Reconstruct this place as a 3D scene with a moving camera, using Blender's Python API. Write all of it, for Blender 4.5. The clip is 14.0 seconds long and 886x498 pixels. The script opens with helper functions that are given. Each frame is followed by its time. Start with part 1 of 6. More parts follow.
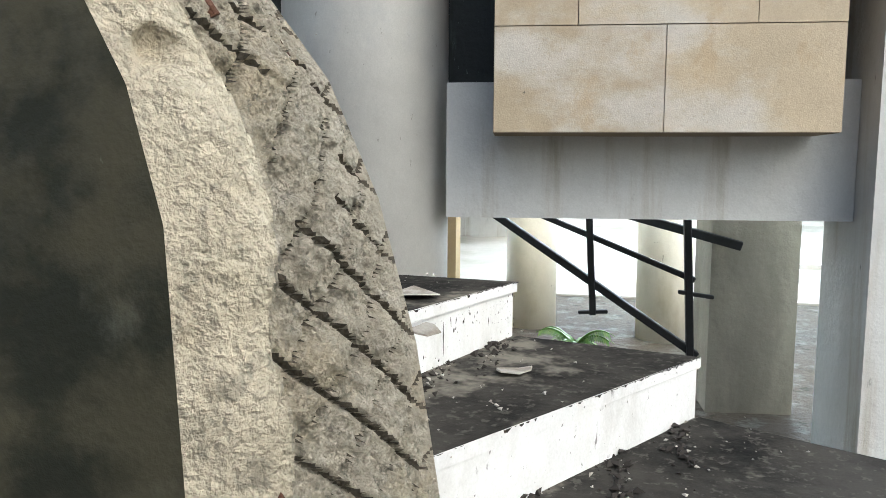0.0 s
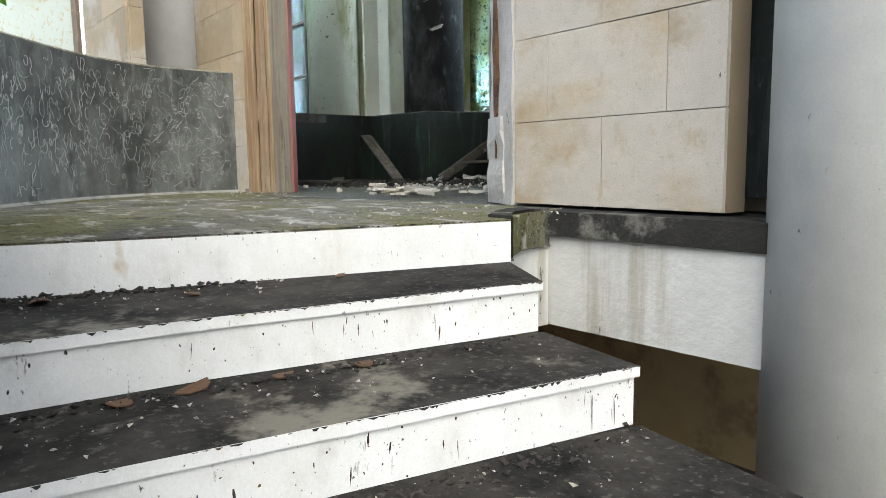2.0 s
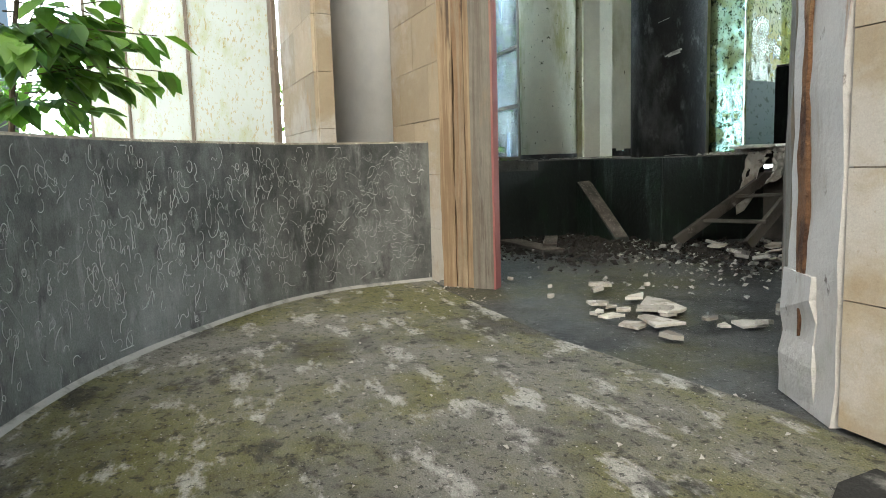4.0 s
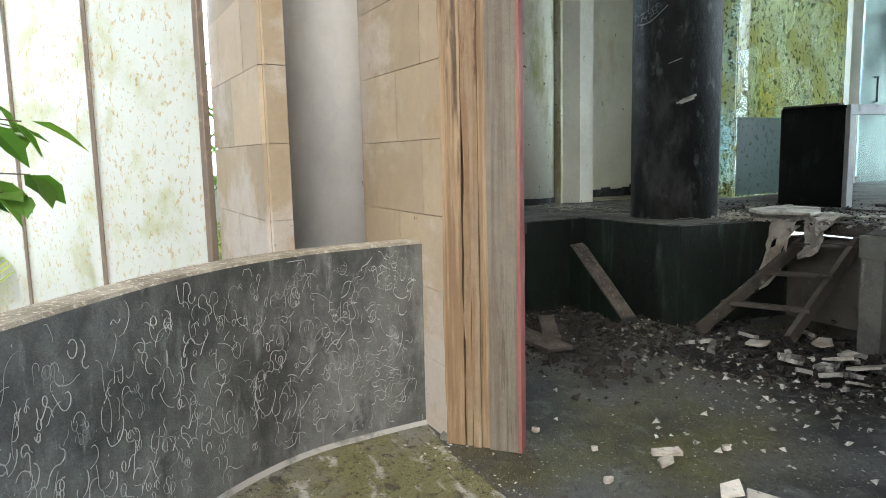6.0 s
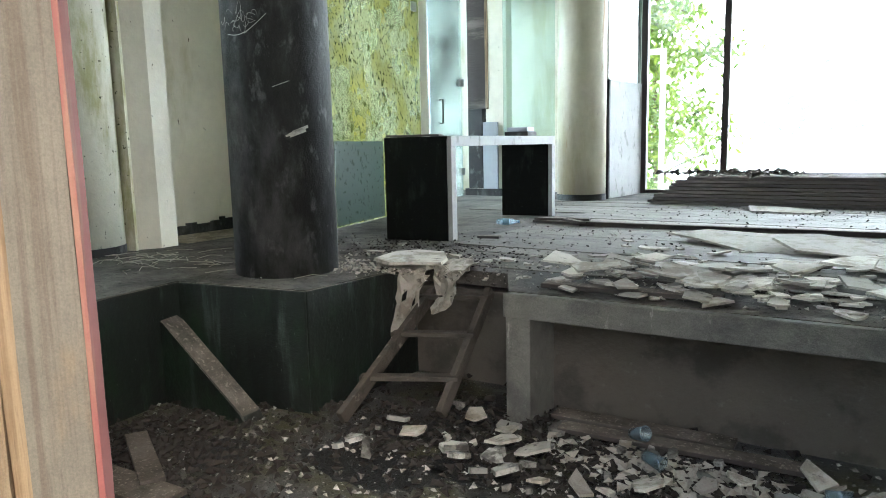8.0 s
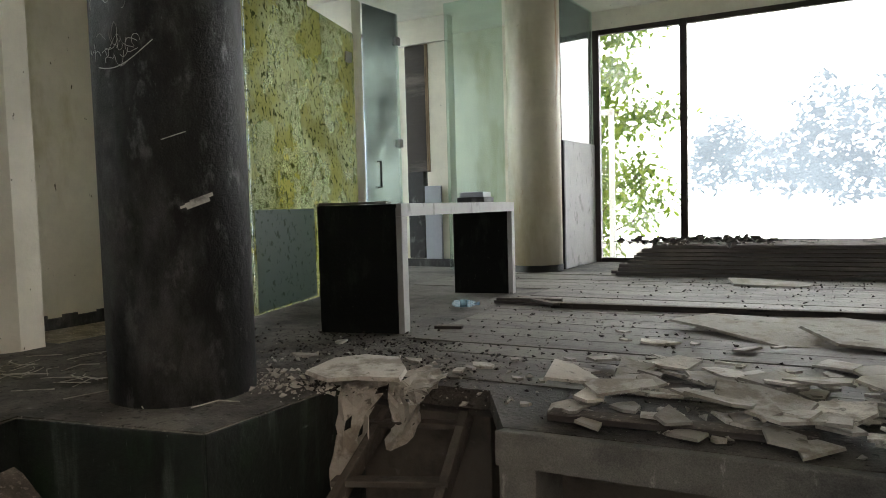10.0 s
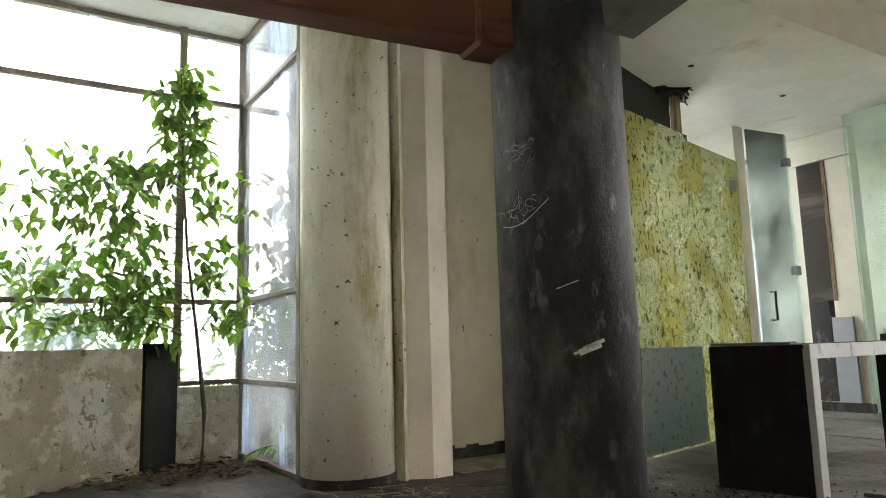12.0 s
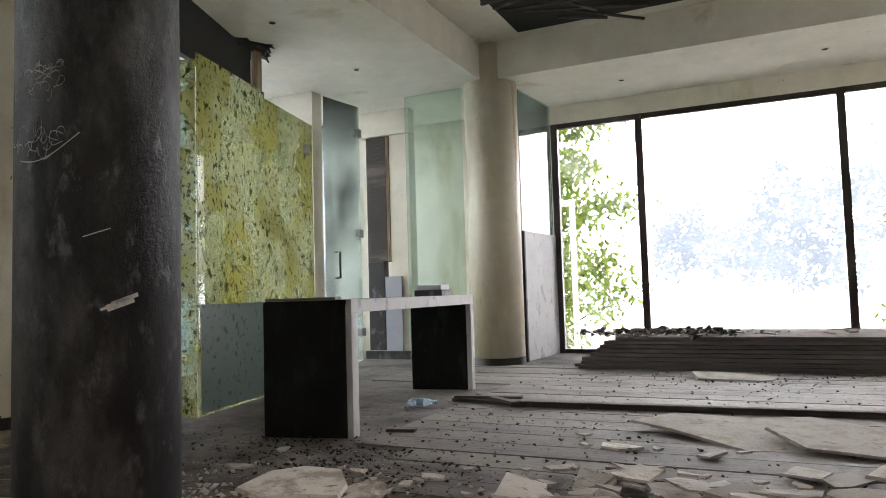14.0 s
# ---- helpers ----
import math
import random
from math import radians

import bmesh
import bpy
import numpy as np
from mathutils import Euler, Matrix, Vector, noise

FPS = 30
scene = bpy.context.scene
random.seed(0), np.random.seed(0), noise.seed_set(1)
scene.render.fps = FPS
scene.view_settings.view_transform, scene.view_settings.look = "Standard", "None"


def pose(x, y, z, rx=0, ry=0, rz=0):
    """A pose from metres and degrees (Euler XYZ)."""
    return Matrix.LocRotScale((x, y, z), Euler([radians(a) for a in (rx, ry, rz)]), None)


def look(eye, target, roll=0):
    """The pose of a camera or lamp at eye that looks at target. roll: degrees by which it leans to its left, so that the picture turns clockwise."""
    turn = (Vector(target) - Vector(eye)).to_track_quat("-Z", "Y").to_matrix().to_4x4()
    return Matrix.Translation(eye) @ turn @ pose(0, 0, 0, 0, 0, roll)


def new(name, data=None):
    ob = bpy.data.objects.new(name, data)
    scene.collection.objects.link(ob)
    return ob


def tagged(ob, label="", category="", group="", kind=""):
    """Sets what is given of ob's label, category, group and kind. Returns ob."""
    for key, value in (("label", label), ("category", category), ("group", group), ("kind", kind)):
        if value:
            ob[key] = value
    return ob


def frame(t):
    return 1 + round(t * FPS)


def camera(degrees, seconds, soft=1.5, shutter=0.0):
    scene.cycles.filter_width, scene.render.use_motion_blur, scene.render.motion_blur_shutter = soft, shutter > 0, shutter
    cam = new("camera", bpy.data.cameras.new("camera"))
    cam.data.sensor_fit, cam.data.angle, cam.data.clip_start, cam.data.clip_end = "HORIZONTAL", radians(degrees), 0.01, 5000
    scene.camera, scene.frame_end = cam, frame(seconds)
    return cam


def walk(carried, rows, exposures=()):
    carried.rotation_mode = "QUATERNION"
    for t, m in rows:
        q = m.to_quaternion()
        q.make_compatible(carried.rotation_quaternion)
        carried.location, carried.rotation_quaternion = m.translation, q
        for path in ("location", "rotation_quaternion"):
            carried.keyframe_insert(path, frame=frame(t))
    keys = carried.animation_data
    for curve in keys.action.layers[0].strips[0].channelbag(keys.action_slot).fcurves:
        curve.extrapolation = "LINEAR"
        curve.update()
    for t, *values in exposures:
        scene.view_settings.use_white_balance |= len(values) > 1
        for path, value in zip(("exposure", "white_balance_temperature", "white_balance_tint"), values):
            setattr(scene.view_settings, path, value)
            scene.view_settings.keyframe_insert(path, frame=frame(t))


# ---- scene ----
cam = camera(64.4, 14.0, 0.9)
PATH = [
    (0, (0.214, 0.523, -0.315), (-0.198, 2.469, -0.52), 0.3),
    (0.6, (0.31, 0.781, -0.25), (-0.372, 2.644, -0.497), 0.1),
    (1, (0.389, 0.936, -0.051), (-0.684, 2.605, -0.302), -0.5),
    (1.5, (0.339, 1.083, 0.05), (-1.135, 2.415, -0.184), -0.7),
    (2, (0.228, 1.223, 0.197), (-1.425, 2.323, -0.043), -0.8),
    (2.2, (0.155, 1.291, 0.192), (-1.555, 2.303, -0.039), -0.8),
    (2.5, (0.044, 1.476, 0.292), (-1.735, 2.354, 0.037), -1.2),
    (3, (-0.12, 1.607, 0.479), (-1.988, 2.278, 0.235), -1.3),
    (3.5, (-0.474, 1.655, 0.584), (-2.367, 2.244, 0.319), -1.4),
    (4, (-0.792, 1.726, 0.79), (-2.696, 2.285, 0.545), -1.7),
    (4.2, (-0.916, 1.709, 0.862), (-2.818, 2.283, 0.63), -1.2),
    (6.5, (-2.493, 1.808, 1.493), (-4.254, 2.71, 1.202), -1.5),
    (7, (-2.832, 1.87, 1.61), (-4.432, 3.033, 1.315), -1.1),
    (7.5, (-3.033, 2.118, 1.604), (-4.415, 3.533, 1.311), -1.7),
    (8, (-3.316, 2.417, 1.628), (-4.416, 4.063, 1.34), -1.3),
    (8.2, (-3.444, 2.534, 1.632), (-4.488, 4.215, 1.344), -1.1),
    (10.3, (-4.214, 3.435, 1.697), (-5.149, 5.201, 1.611), -1.4),
    (10.5, (-4.269, 3.445, 1.704), (-5.251, 5.186, 1.645), -1.8),
    (11, (-4.291, 3.407, 1.718), (-5.631, 4.892, 1.75), -2.1),
    (11.5, (-4.212, 3.364, 1.758), (-5.841, 4.515, 1.905), -1.5),
    (11.7, (-4.185, 3.361, 1.766), (-5.853, 4.442, 1.987), -1.3),
    (12, (-4.18, 3.367, 1.766), (-5.852, 4.429, 2.043), -1.6),
    (12.5, (-4.177, 3.424, 1.761), (-5.849, 4.475, 2.071), -1.5),
    (13, (-4.183, 3.501, 1.741), (-5.692, 4.789, 1.993), -1.8),
    (13.3, (-4.171, 3.522, 1.742), (-5.487, 5.015, 1.935), -1.7),
    (13.5, (-4.162, 3.553, 1.737), (-5.358, 5.147, 1.905), -1.7),
    (14, (-4.102, 3.598, 1.746), (-4.95, 5.405, 1.871), -1.7),
]
walk(cam, [(t, look(eye, target, roll)) for t, eye, target, roll in PATH], [(0.0, 0.95, 5550, 3), (2.0, 1.12, 5550, 3), (3.5, 1.0, 5750, 2), (4.2, 1.02, 5850, 2), (6.5, 1.22, 5650, 7), (7.2, 1.45, 5650, 6), (8.2, 1.6, 6050, 9), (10.3, 0.37, 6900, 15), (11.0, 0.56, 6900, 14), (11.5, 1.4, 7100, 18), (12.0, 0.9, 7250, 18), (12.5, 0.74, 7350, 18), (13.0, 0.95, 7000, 19), (13.5, 1.08, 6900, 22), (14.0, 0.74, 6850, 23)])

# ---- world and light ----
world = bpy.data.worlds.new("world")
scene.world = world
world.use_nodes = True
wn, wl = world.node_tree.nodes, world.node_tree.links
sky = wn.new("ShaderNodeTexSky")
sky.sky_type, sky.sun_disc = "NISHITA", False
sky.sun_elevation, sky.sun_rotation = radians(42), radians(122)
sky.air_density, sky.dust_density, sky.ozone_density = 1.0, 8.0, 0.6
wl.new(sky.outputs["Color"], wn["Background"].inputs["Color"])
wn["Background"].inputs["Strength"].default_value = 0.1
sun = bpy.data.lights.new("sun", "SUN")
sun.energy, sun.angle, sun.color = 0.5, radians(90), (1.0, 0.97, 0.93)
sun_ob = new("sun", sun)
sun_ob.matrix_world = look((12.5, -6, 13.5), (0, 2, 0))

# ---- materials ----


def ramp(nt, fac, stops):
    n = nt.nodes.new("ShaderNodeValToRGB")
    while len(n.color_ramp.elements) < len(stops):
        n.color_ramp.elements.new(0.5)
    for e, (p, c) in zip(n.color_ramp.elements, stops):
        e.position = p
        e.color = (*c, 1) if len(c) == 3 else c
    nt.links.new(fac, n.inputs["Fac"])
    return n.outputs["Color"]


def noise_fac(nt, scale, detail=4.0, rough=0.6, stretch=(1, 1, 1), distort=0.0):
    tc = nt.nodes.new("ShaderNodeTexCoord")
    geo = nt.nodes.new("ShaderNodeNewGeometry")
    mp = nt.nodes.new("ShaderNodeMapping")
    mp.inputs["Scale"].default_value = stretch
    nt.links.new(geo.outputs["Position"], mp.inputs["Vector"])
    nt.nodes.remove(tc)
    n = nt.nodes.new("ShaderNodeTexNoise")
    n.inputs["Scale"].default_value, n.inputs["Detail"].default_value = scale, detail
    n.inputs["Roughness"].default_value, n.inputs["Distortion"].default_value = rough, distort
    nt.links.new(mp.outputs["Vector"], n.inputs["Vector"])
    return n.outputs["Fac"]


def mix(nt, fac, a, b, mode="MIX"):
    n = nt.nodes.new("ShaderNodeMix")
    n.data_type, n.blend_type = "RGBA", mode
    for key, v in ((0, fac), (6, a), (7, b)):
        if isinstance(v, (int, float)):
            n.inputs[key].default_value = v
        elif isinstance(v, tuple):
            n.inputs[key].default_value = (*v, 1)
        else:
            nt.links.new(v, n.inputs[key])
    return n.outputs[2]


def band(nt, fac, lo, hi, top=1.0):
    n = nt.nodes.new("ShaderNodeMapRange")
    n.interpolation_type = "SMOOTHSTEP"
    n.inputs["From Min"].default_value, n.inputs["From Max"].default_value = lo, hi
    n.inputs["To Max"].default_value = top
    nt.links.new(fac, n.inputs["Value"])
    return n.outputs["Result"]


def times(nt, a, b):
    n = nt.nodes.new("ShaderNodeMath")
    n.operation = "MULTIPLY"
    nt.links.new(a, n.inputs[0])
    nt.links.new(b, n.inputs[1])
    return n.outputs[0]


def facing_up(nt):
    geo = nt.nodes.new("ShaderNodeNewGeometry")
    sep = nt.nodes.new("ShaderNodeSeparateXYZ")
    nt.links.new(geo.outputs["Normal"], sep.inputs[0])
    return band(nt, sep.outputs["Z"], 0.5, 0.8)


def piece_random(nt):
    return nt.nodes.new("ShaderNodeObjectInfo").outputs["Random"]


def material(name, base, rough=0.8, metal=0.0, layers=(), bump=(), random_tint=0.0, top=None, spec=0.4, grain=0.1):
    """base: colour. layers: (colour, scale, lo, hi, strength, stretch, detail). bump: (scale, strength, stretch). top: colour pair for upward faces."""
    m = bpy.data.materials.new(name)
    m.use_nodes = True
    nt = m.node_tree
    b = nt.nodes["Principled BSDF"]
    b.inputs["Roughness"].default_value, b.inputs["Metallic"].default_value = rough, metal
    b.inputs["Specular IOR Level"].default_value = spec
    dark = tuple(c * 0.86 for c in base)
    col = ramp(nt, noise_fac(nt, 2.3, 5), [(0.3, dark), (0.7, base)])
    if random_tint:
        n = nt.nodes.new("ShaderNodeMapRange")
        n.inputs["To Min"].default_value, n.inputs["To Max"].default_value = 1 - random_tint, 1 + random_tint * 0.4
        nt.links.new(piece_random(nt), n.inputs["Value"])
        vm = nt.nodes.new("ShaderNodeVectorMath")
        vm.operation = "SCALE"
        nt.links.new(col, vm.inputs[0])
        nt.links.new(n.outputs["Result"], vm.inputs["Scale"])
        col = vm.outputs["Vector"]
    for c, sc, lo, hi, strength, stretch, detail in layers:
        f = band(nt, noise_fac(nt, sc, detail, 0.65, stretch), lo, hi, strength)
        col = mix(nt, f, col, c)
    if top:
        t = ramp(nt, noise_fac(nt, 4.0, 8, 0.7), [(0.35, top[0]), (0.62, top[1])])
        t = mix(nt, band(nt, noise_fac(nt, 45.0, 3), 0.56, 0.66, 0.6), t, tuple(v * 1.9 for v in top[1]))
        if len(top) > 2:
            t = mix(nt, band(nt, noise_fac(nt, 1.7, 6, 0.7), 0.52, 0.62, 0.75), t, top[2])
        up = facing_up(nt)
        col = mix(nt, up, col, t)
        for key, lo, hi in (("Roughness", rough, 0.95), ("Specular IOR Level", spec, 0.12)):
            mr = nt.nodes.new("ShaderNodeMapRange")
            mr.inputs["To Min"].default_value, mr.inputs["To Max"].default_value = lo, hi
            nt.links.new(up, mr.inputs["Value"])
            nt.links.new(mr.outputs["Result"], b.inputs[key])
    for sc, depth in ((9.0, grain * 0.6), (170.0, grain)):
        n = nt.nodes.new("ShaderNodeMapRange")
        n.inputs["From Min"].default_value, n.inputs["From Max"].default_value = 0.32, 0.68
        n.inputs["To Min"].default_value, n.inputs["To Max"].default_value = 1 - depth, 1 + depth * 0.35
        nt.links.new(noise_fac(nt, sc, 8, 0.72), n.inputs["Value"])
        vm = nt.nodes.new("ShaderNodeVectorMath")
        vm.operation = "SCALE"
        nt.links.new(col, vm.inputs[0])
        nt.links.new(n.outputs["Result"], vm.inputs["Scale"])
        col = vm.outputs["Vector"]
    nt.links.new(col, b.inputs["Base Color"])
    h = None
    for sc, strength, stretch in bump:
        bn = nt.nodes.new("ShaderNodeBump")
        bn.inputs["Strength"].default_value, bn.inputs["Distance"].default_value = strength, 0.02
        nt.links.new(noise_fac(nt, sc, 6, 0.6, stretch), bn.inputs["Height"])
        if h:
            nt.links.new(h, bn.inputs["Normal"])
        h = bn.outputs["Normal"]
    if h:
        nt.links.new(h, b.inputs["Normal"])
    return m


ONE, DRIP = (1, 1, 1), (1, 1, 0.12)
M = {}
M["marble"] = material("white_marble", (0.78, 0.78, 0.77), 0.45, layers=[((0.5, 0.46, 0.38), 3, 0.55, 0.75, 0.35, DRIP, 5), ((0.03, 0.028, 0.025), 70, 0.66, 0.69, 0.9, (1, 1, 0.7), 6), ((0.05, 0.045, 0.04), 15, 0.65, 0.69, 0.8, (1, 1, 0.3), 9), ((0.4, 0.38, 0.34), 5, 0.5, 0.7, 0.4, (1, 1, 0.6), 9), ((0.35, 0.22, 0.06), 2.2, 0.66, 0.74, 0.6, (1, 1, 0.6), 5)], bump=[(60, 0.15, ONE)], top=((0.01, 0.0095, 0.009), (0.055, 0.051, 0.044), (0.24, 0.22, 0.18)))
M["porch"] = material("mossy_screed", (0.26, 0.25, 0.21), 0.85, layers=[((0.06, 0.058, 0.05), 1.1, 0.47, 0.64, 0.85, ONE, 12), ((0.17, 0.16, 0.025), 0.9, 0.43, 0.6, 0.7, (1, 1.4, 1), 12), ((0.55, 0.53, 0.48), 3.0, 0.53, 0.62, 0.8, (1, 2.2, 1), 14), ((0.03, 0.03, 0.022), 14.0, 0.54, 0.66, 0.75, ONE, 13), ((0.04, 0.038, 0.03), 2.4, 0.57, 0.66, 0.8, (1, 1.6, 1), 14), ((0.2, 0.19, 0.03), 5.0, 0.58, 0.7, 0.4, ONE, 10), ((0.02, 0.02, 0.016), 38, 0.56, 0.62, 0.75, ONE, 8), ((0.62, 0.6, 0.55), 75, 0.64, 0.68, 0.85, ONE, 4)], bump=[(25, 0.9, ONE), (120, 0.7, ONE)], grain=0.45)
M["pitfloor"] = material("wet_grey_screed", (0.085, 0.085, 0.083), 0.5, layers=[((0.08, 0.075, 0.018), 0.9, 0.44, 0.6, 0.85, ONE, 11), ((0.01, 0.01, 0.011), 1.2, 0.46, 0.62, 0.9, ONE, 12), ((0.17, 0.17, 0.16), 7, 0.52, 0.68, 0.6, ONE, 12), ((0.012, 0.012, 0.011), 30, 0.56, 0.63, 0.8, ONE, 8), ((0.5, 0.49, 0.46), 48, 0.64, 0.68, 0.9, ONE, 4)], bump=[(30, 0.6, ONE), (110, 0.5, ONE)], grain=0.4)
M["dustfloor"] = material("dusty_floor", (0.15, 0.138, 0.12), 0.8, spec=0.2, layers=[((0.035, 0.032, 0.03), 1.8, 0.42, 0.64, 0.85, ONE, 12), ((0.02, 0.018, 0.016), 24, 0.57, 0.64, 0.85, ONE, 6), ((0.36, 0.34, 0.31), 9, 0.6, 0.7, 0.5, (0.4, 1, 1), 8), ((0.5, 0.48, 0.44), 60, 0.68, 0.72, 0.8, ONE, 4)], bump=[(40, 0.6, ONE)], grain=0.45)
M["tile"] = material("beige_stone_tile", (0.47, 0.385, 0.265), 0.5, layers=[((0.54, 0.51, 0.46), 0.8, 0.46, 0.58, 0.8, (1, 1, 1.6), 6), ((0.38, 0.28, 0.16), 9, 0.56, 0.68, 0.45, (1, 1, 0.7), 12), ((0.3, 0.24, 0.16), 55, 0.6, 0.68, 0.4, ONE, 8), ((0.42, 0.23, 0.07), 3.4, 0.62, 0.74, 0.6, (1, 1, 0.4), 8), ((0.05, 0.04, 0.03), 15, 0.7, 0.73, 0.95, (1, 1, 0.6), 5)], bump=[(50, 0.1, ONE), (200, 0.1, ONE)], random_tint=0.2, grain=0.16)
M["grout"] = material("tile_backing", (0.3, 0.24, 0.16), 0.9)
M["plaster"] = material("white_painted_plaster", (0.76, 0.75, 0.72), 0.6, layers=[((0.6, 0.61, 0.62), 4, 0.48, 0.7, 0.5, (1, 1, 0.5), 11), ((0.3, 0.28, 0.24), 40, 0.68, 0.72, 0.7, (1, 1, 0.5), 5), ((0.5, 0.46, 0.36), 1.6, 0.56, 0.72, 0.45, (1, 1, 0.3), 6), ((0.06, 0.055, 0.04), 14, 0.71, 0.74, 0.95, (1, 1, 0.5), 4)], bump=[(20, 0.12, ONE)])
M["dirtywhite"] = material("weather_streaked_white_paint", (0.6, 0.6, 0.58), 0.7, layers=[((0.32, 0.28, 0.21), 5, 0.5, 0.68, 0.7, (1, 1, 0.08), 7), ((0.04, 0.04, 0.035), 9, 0.66, 0.72, 0.85, (1, 1, 0.35), 5)], bump=[(30, 0.25, ONE)])
M["cream"] = material("yellowed_cream_paint", (0.82, 0.78, 0.67), 0.6, layers=[((0.42, 0.36, 0.17), 1.4, 0.5, 0.68, 0.55, (1, 1, 0.35), 6), ((0.07, 0.06, 0.03), 16, 0.69, 0.72, 0.95, (1, 1, 0.5), 4)], bump=[(20, 0.12, ONE)])
M["greenstain"] = material("damp_cream_paint", (0.8, 0.78, 0.66), 0.65, layers=[((0.3, 0.28, 0.07), 1.6, 0.46, 0.62, 0.8, (1, 1, 0.3), 7), ((0.05, 0.05, 0.02), 18, 0.64, 0.68, 0.9, ONE, 4)], bump=[(25, 0.2, ONE)])
M["blackpaint"] = material("black_painted_plaster", (0.027, 0.028, 0.029), 0.55, layers=[((0.15, 0.154, 0.156), 1.6, 0.43, 0.62, 0.85, (1, 1, 0.35), 14), ((0.2, 0.205, 0.205), 9, 0.55, 0.68, 0.6, (1, 1, 0.5), 14), ((0.008, 0.009, 0.009), 3.2, 0.5, 0.64, 0.55, (1, 1, 0.6), 14), ((0.2, 0.2, 0.195), 60, 0.64, 0.72, 0.55, (1, 1, 0.25), 6), ((0.4, 0.4, 0.39), 24, 0.71, 0.74, 0.75, (1, 1, 0.4), 5)], bump=[(24, 0.35, ONE), (110, 0.3, ONE)], spec=0.3, grain=0.45)
M["darkscreed"] = material("grey_black_cement", (0.17, 0.175, 0.165), 0.72, layers=[((0.05, 0.054, 0.05), 1.5, 0.45, 0.63, 0.85, ONE, 13), ((0.3, 0.305, 0.29), 2.6, 0.5, 0.7, 0.6, (1, 1, 0.35), 12), ((0.03, 0.03, 0.028), 5, 0.56, 0.68, 0.7, (1, 1, 0.6), 13), ((0.34, 0.34, 0.33), 17, 0.54, 0.7, 0.5, (1, 1, 0.3), 10), ((0.6, 0.59, 0.56), 55, 0.69, 0.73, 0.75, (1, 1, 0.4), 4)], bump=[(25, 0.4, ONE), (120, 0.3, ONE)], top=((0.2, 0.17, 0.12), (0.4, 0.36, 0.28)), grain=0.4)
M["mosswall"] = material("green_black_damp_cement", (0.012, 0.017, 0.015), 0.5, spec=0.4, layers=[((0.012, 0.032, 0.014), 2.2, 0.5, 0.66, 0.7, (1, 1, 0.7), 12), ((0.09, 0.115, 0.105), 9, 0.53, 0.72, 0.6, (1, 1, 0.13), 9), ((0.004, 0.005, 0.005), 4, 0.5, 0.62, 0.8, (1, 1, 0.3), 10), ((0.2, 0.22, 0.2), 60, 0.66, 0.72, 0.5, (1, 1, 0.3), 5)], bump=[(25, 0.35, ONE)], top=((0.05, 0.047, 0.043), (0.17, 0.155, 0.135)), grain=0.4)
M["concrete"] = material("rough_grey_concrete", (0.2, 0.195, 0.172), 0.85, layers=[((0.1, 0.1, 0.095), 2.4, 0.5, 0.66, 0.7, ONE, 8), ((0.5, 0.48, 0.44), 14, 0.62, 0.72, 0.5, (1, 1, 0.4), 6)], bump=[(35, 0.6, ONE)], grain=0.4)
M["broken"] = material("broken_grey_mortar", (0.62, 0.56, 0.44), 0.95, layers=[((0.5, 0.42, 0.28), 7, 0.5, 0.62, 0.7, ONE, 8), ((0.16, 0.14, 0.105), 75, 0.56, 0.66, 0.6, ONE, 8), ((0.05, 0.045, 0.036), 26, 0.64, 0.69, 0.8, ONE, 9)], bump=[(60, 1.0, ONE), (220, 1.0, ONE)], grain=0.2)
M["brokensmooth"] = material("broken_buff_plaster", (0.7, 0.62, 0.46), 0.95, layers=[((0.5, 0.43, 0.3), 6, 0.5, 0.64, 0.6, ONE, 10), ((0.25, 0.22, 0.17), 30, 0.57, 0.66, 0.6, ONE, 9), ((0.05, 0.045, 0.04), 13, 0.66, 0.7, 0.9, ONE, 9)], bump=[(40, 0.7, ONE), (160, 0.6, ONE)], grain=0.2)
M["ceiling"] = material("stained_white_ceiling", (0.84, 0.81, 0.72), 0.8, layers=[((0.42, 0.3, 0.12), 0.9, 0.6, 0.72, 0.5, ONE, 7), ((0.1, 0.09, 0.06), 13, 0.72, 0.76, 0.7, ONE, 4)])
M["brownwall"] = material("ochre_brown_paint", (0.6, 0.44, 0.23), 0.8, layers=[((0.18, 0.13, 0.07), 2, 0.5, 0.65, 0.6, ONE, 6)])
# Pale colour with the glare of sunlit ground put into it.
M["paving"] = material("pale_sunlit_paving", (0.6, 0.58, 0.53), 0.9, layers=[((0.35, 0.36, 0.25), 0.6, 0.5, 0.65, 0.6, ONE, 8)], bump=[(20, 0.4, ONE)])
M["wood"] = material("weathered_brown_wood", (0.2, 0.13, 0.07), 0.75, layers=[((0.36, 0.27, 0.16), 34, 0.42, 0.62, 0.7, (1, 1, 0.03), 8), ((0.3, 0.24, 0.16), 3, 0.5, 0.62, 0.6, (1, 1, 0.3), 8), ((0.04, 0.025, 0.018), 14, 0.56, 0.66, 0.8, (1, 1, 0.06), 6)], bump=[(30, 0.6, (1, 1, 0.05))])
M["metal"] = material("bronze_window_frame", (0.22, 0.18, 0.14), 0.5, 0.2, layers=[((0.4, 0.33, 0.24), 6, 0.55, 0.7, 0.6, ONE, 5)])
M["darkmetal"] = material("dark_brown_frame", (0.05, 0.04, 0.035), 0.5, 0.2)
# Black for steel bars, also for sheets painted as dark openings.
M["steel_and_void"] = material("black_steel_and_painted_voids", (0.012, 0.012, 0.012), 0.7)
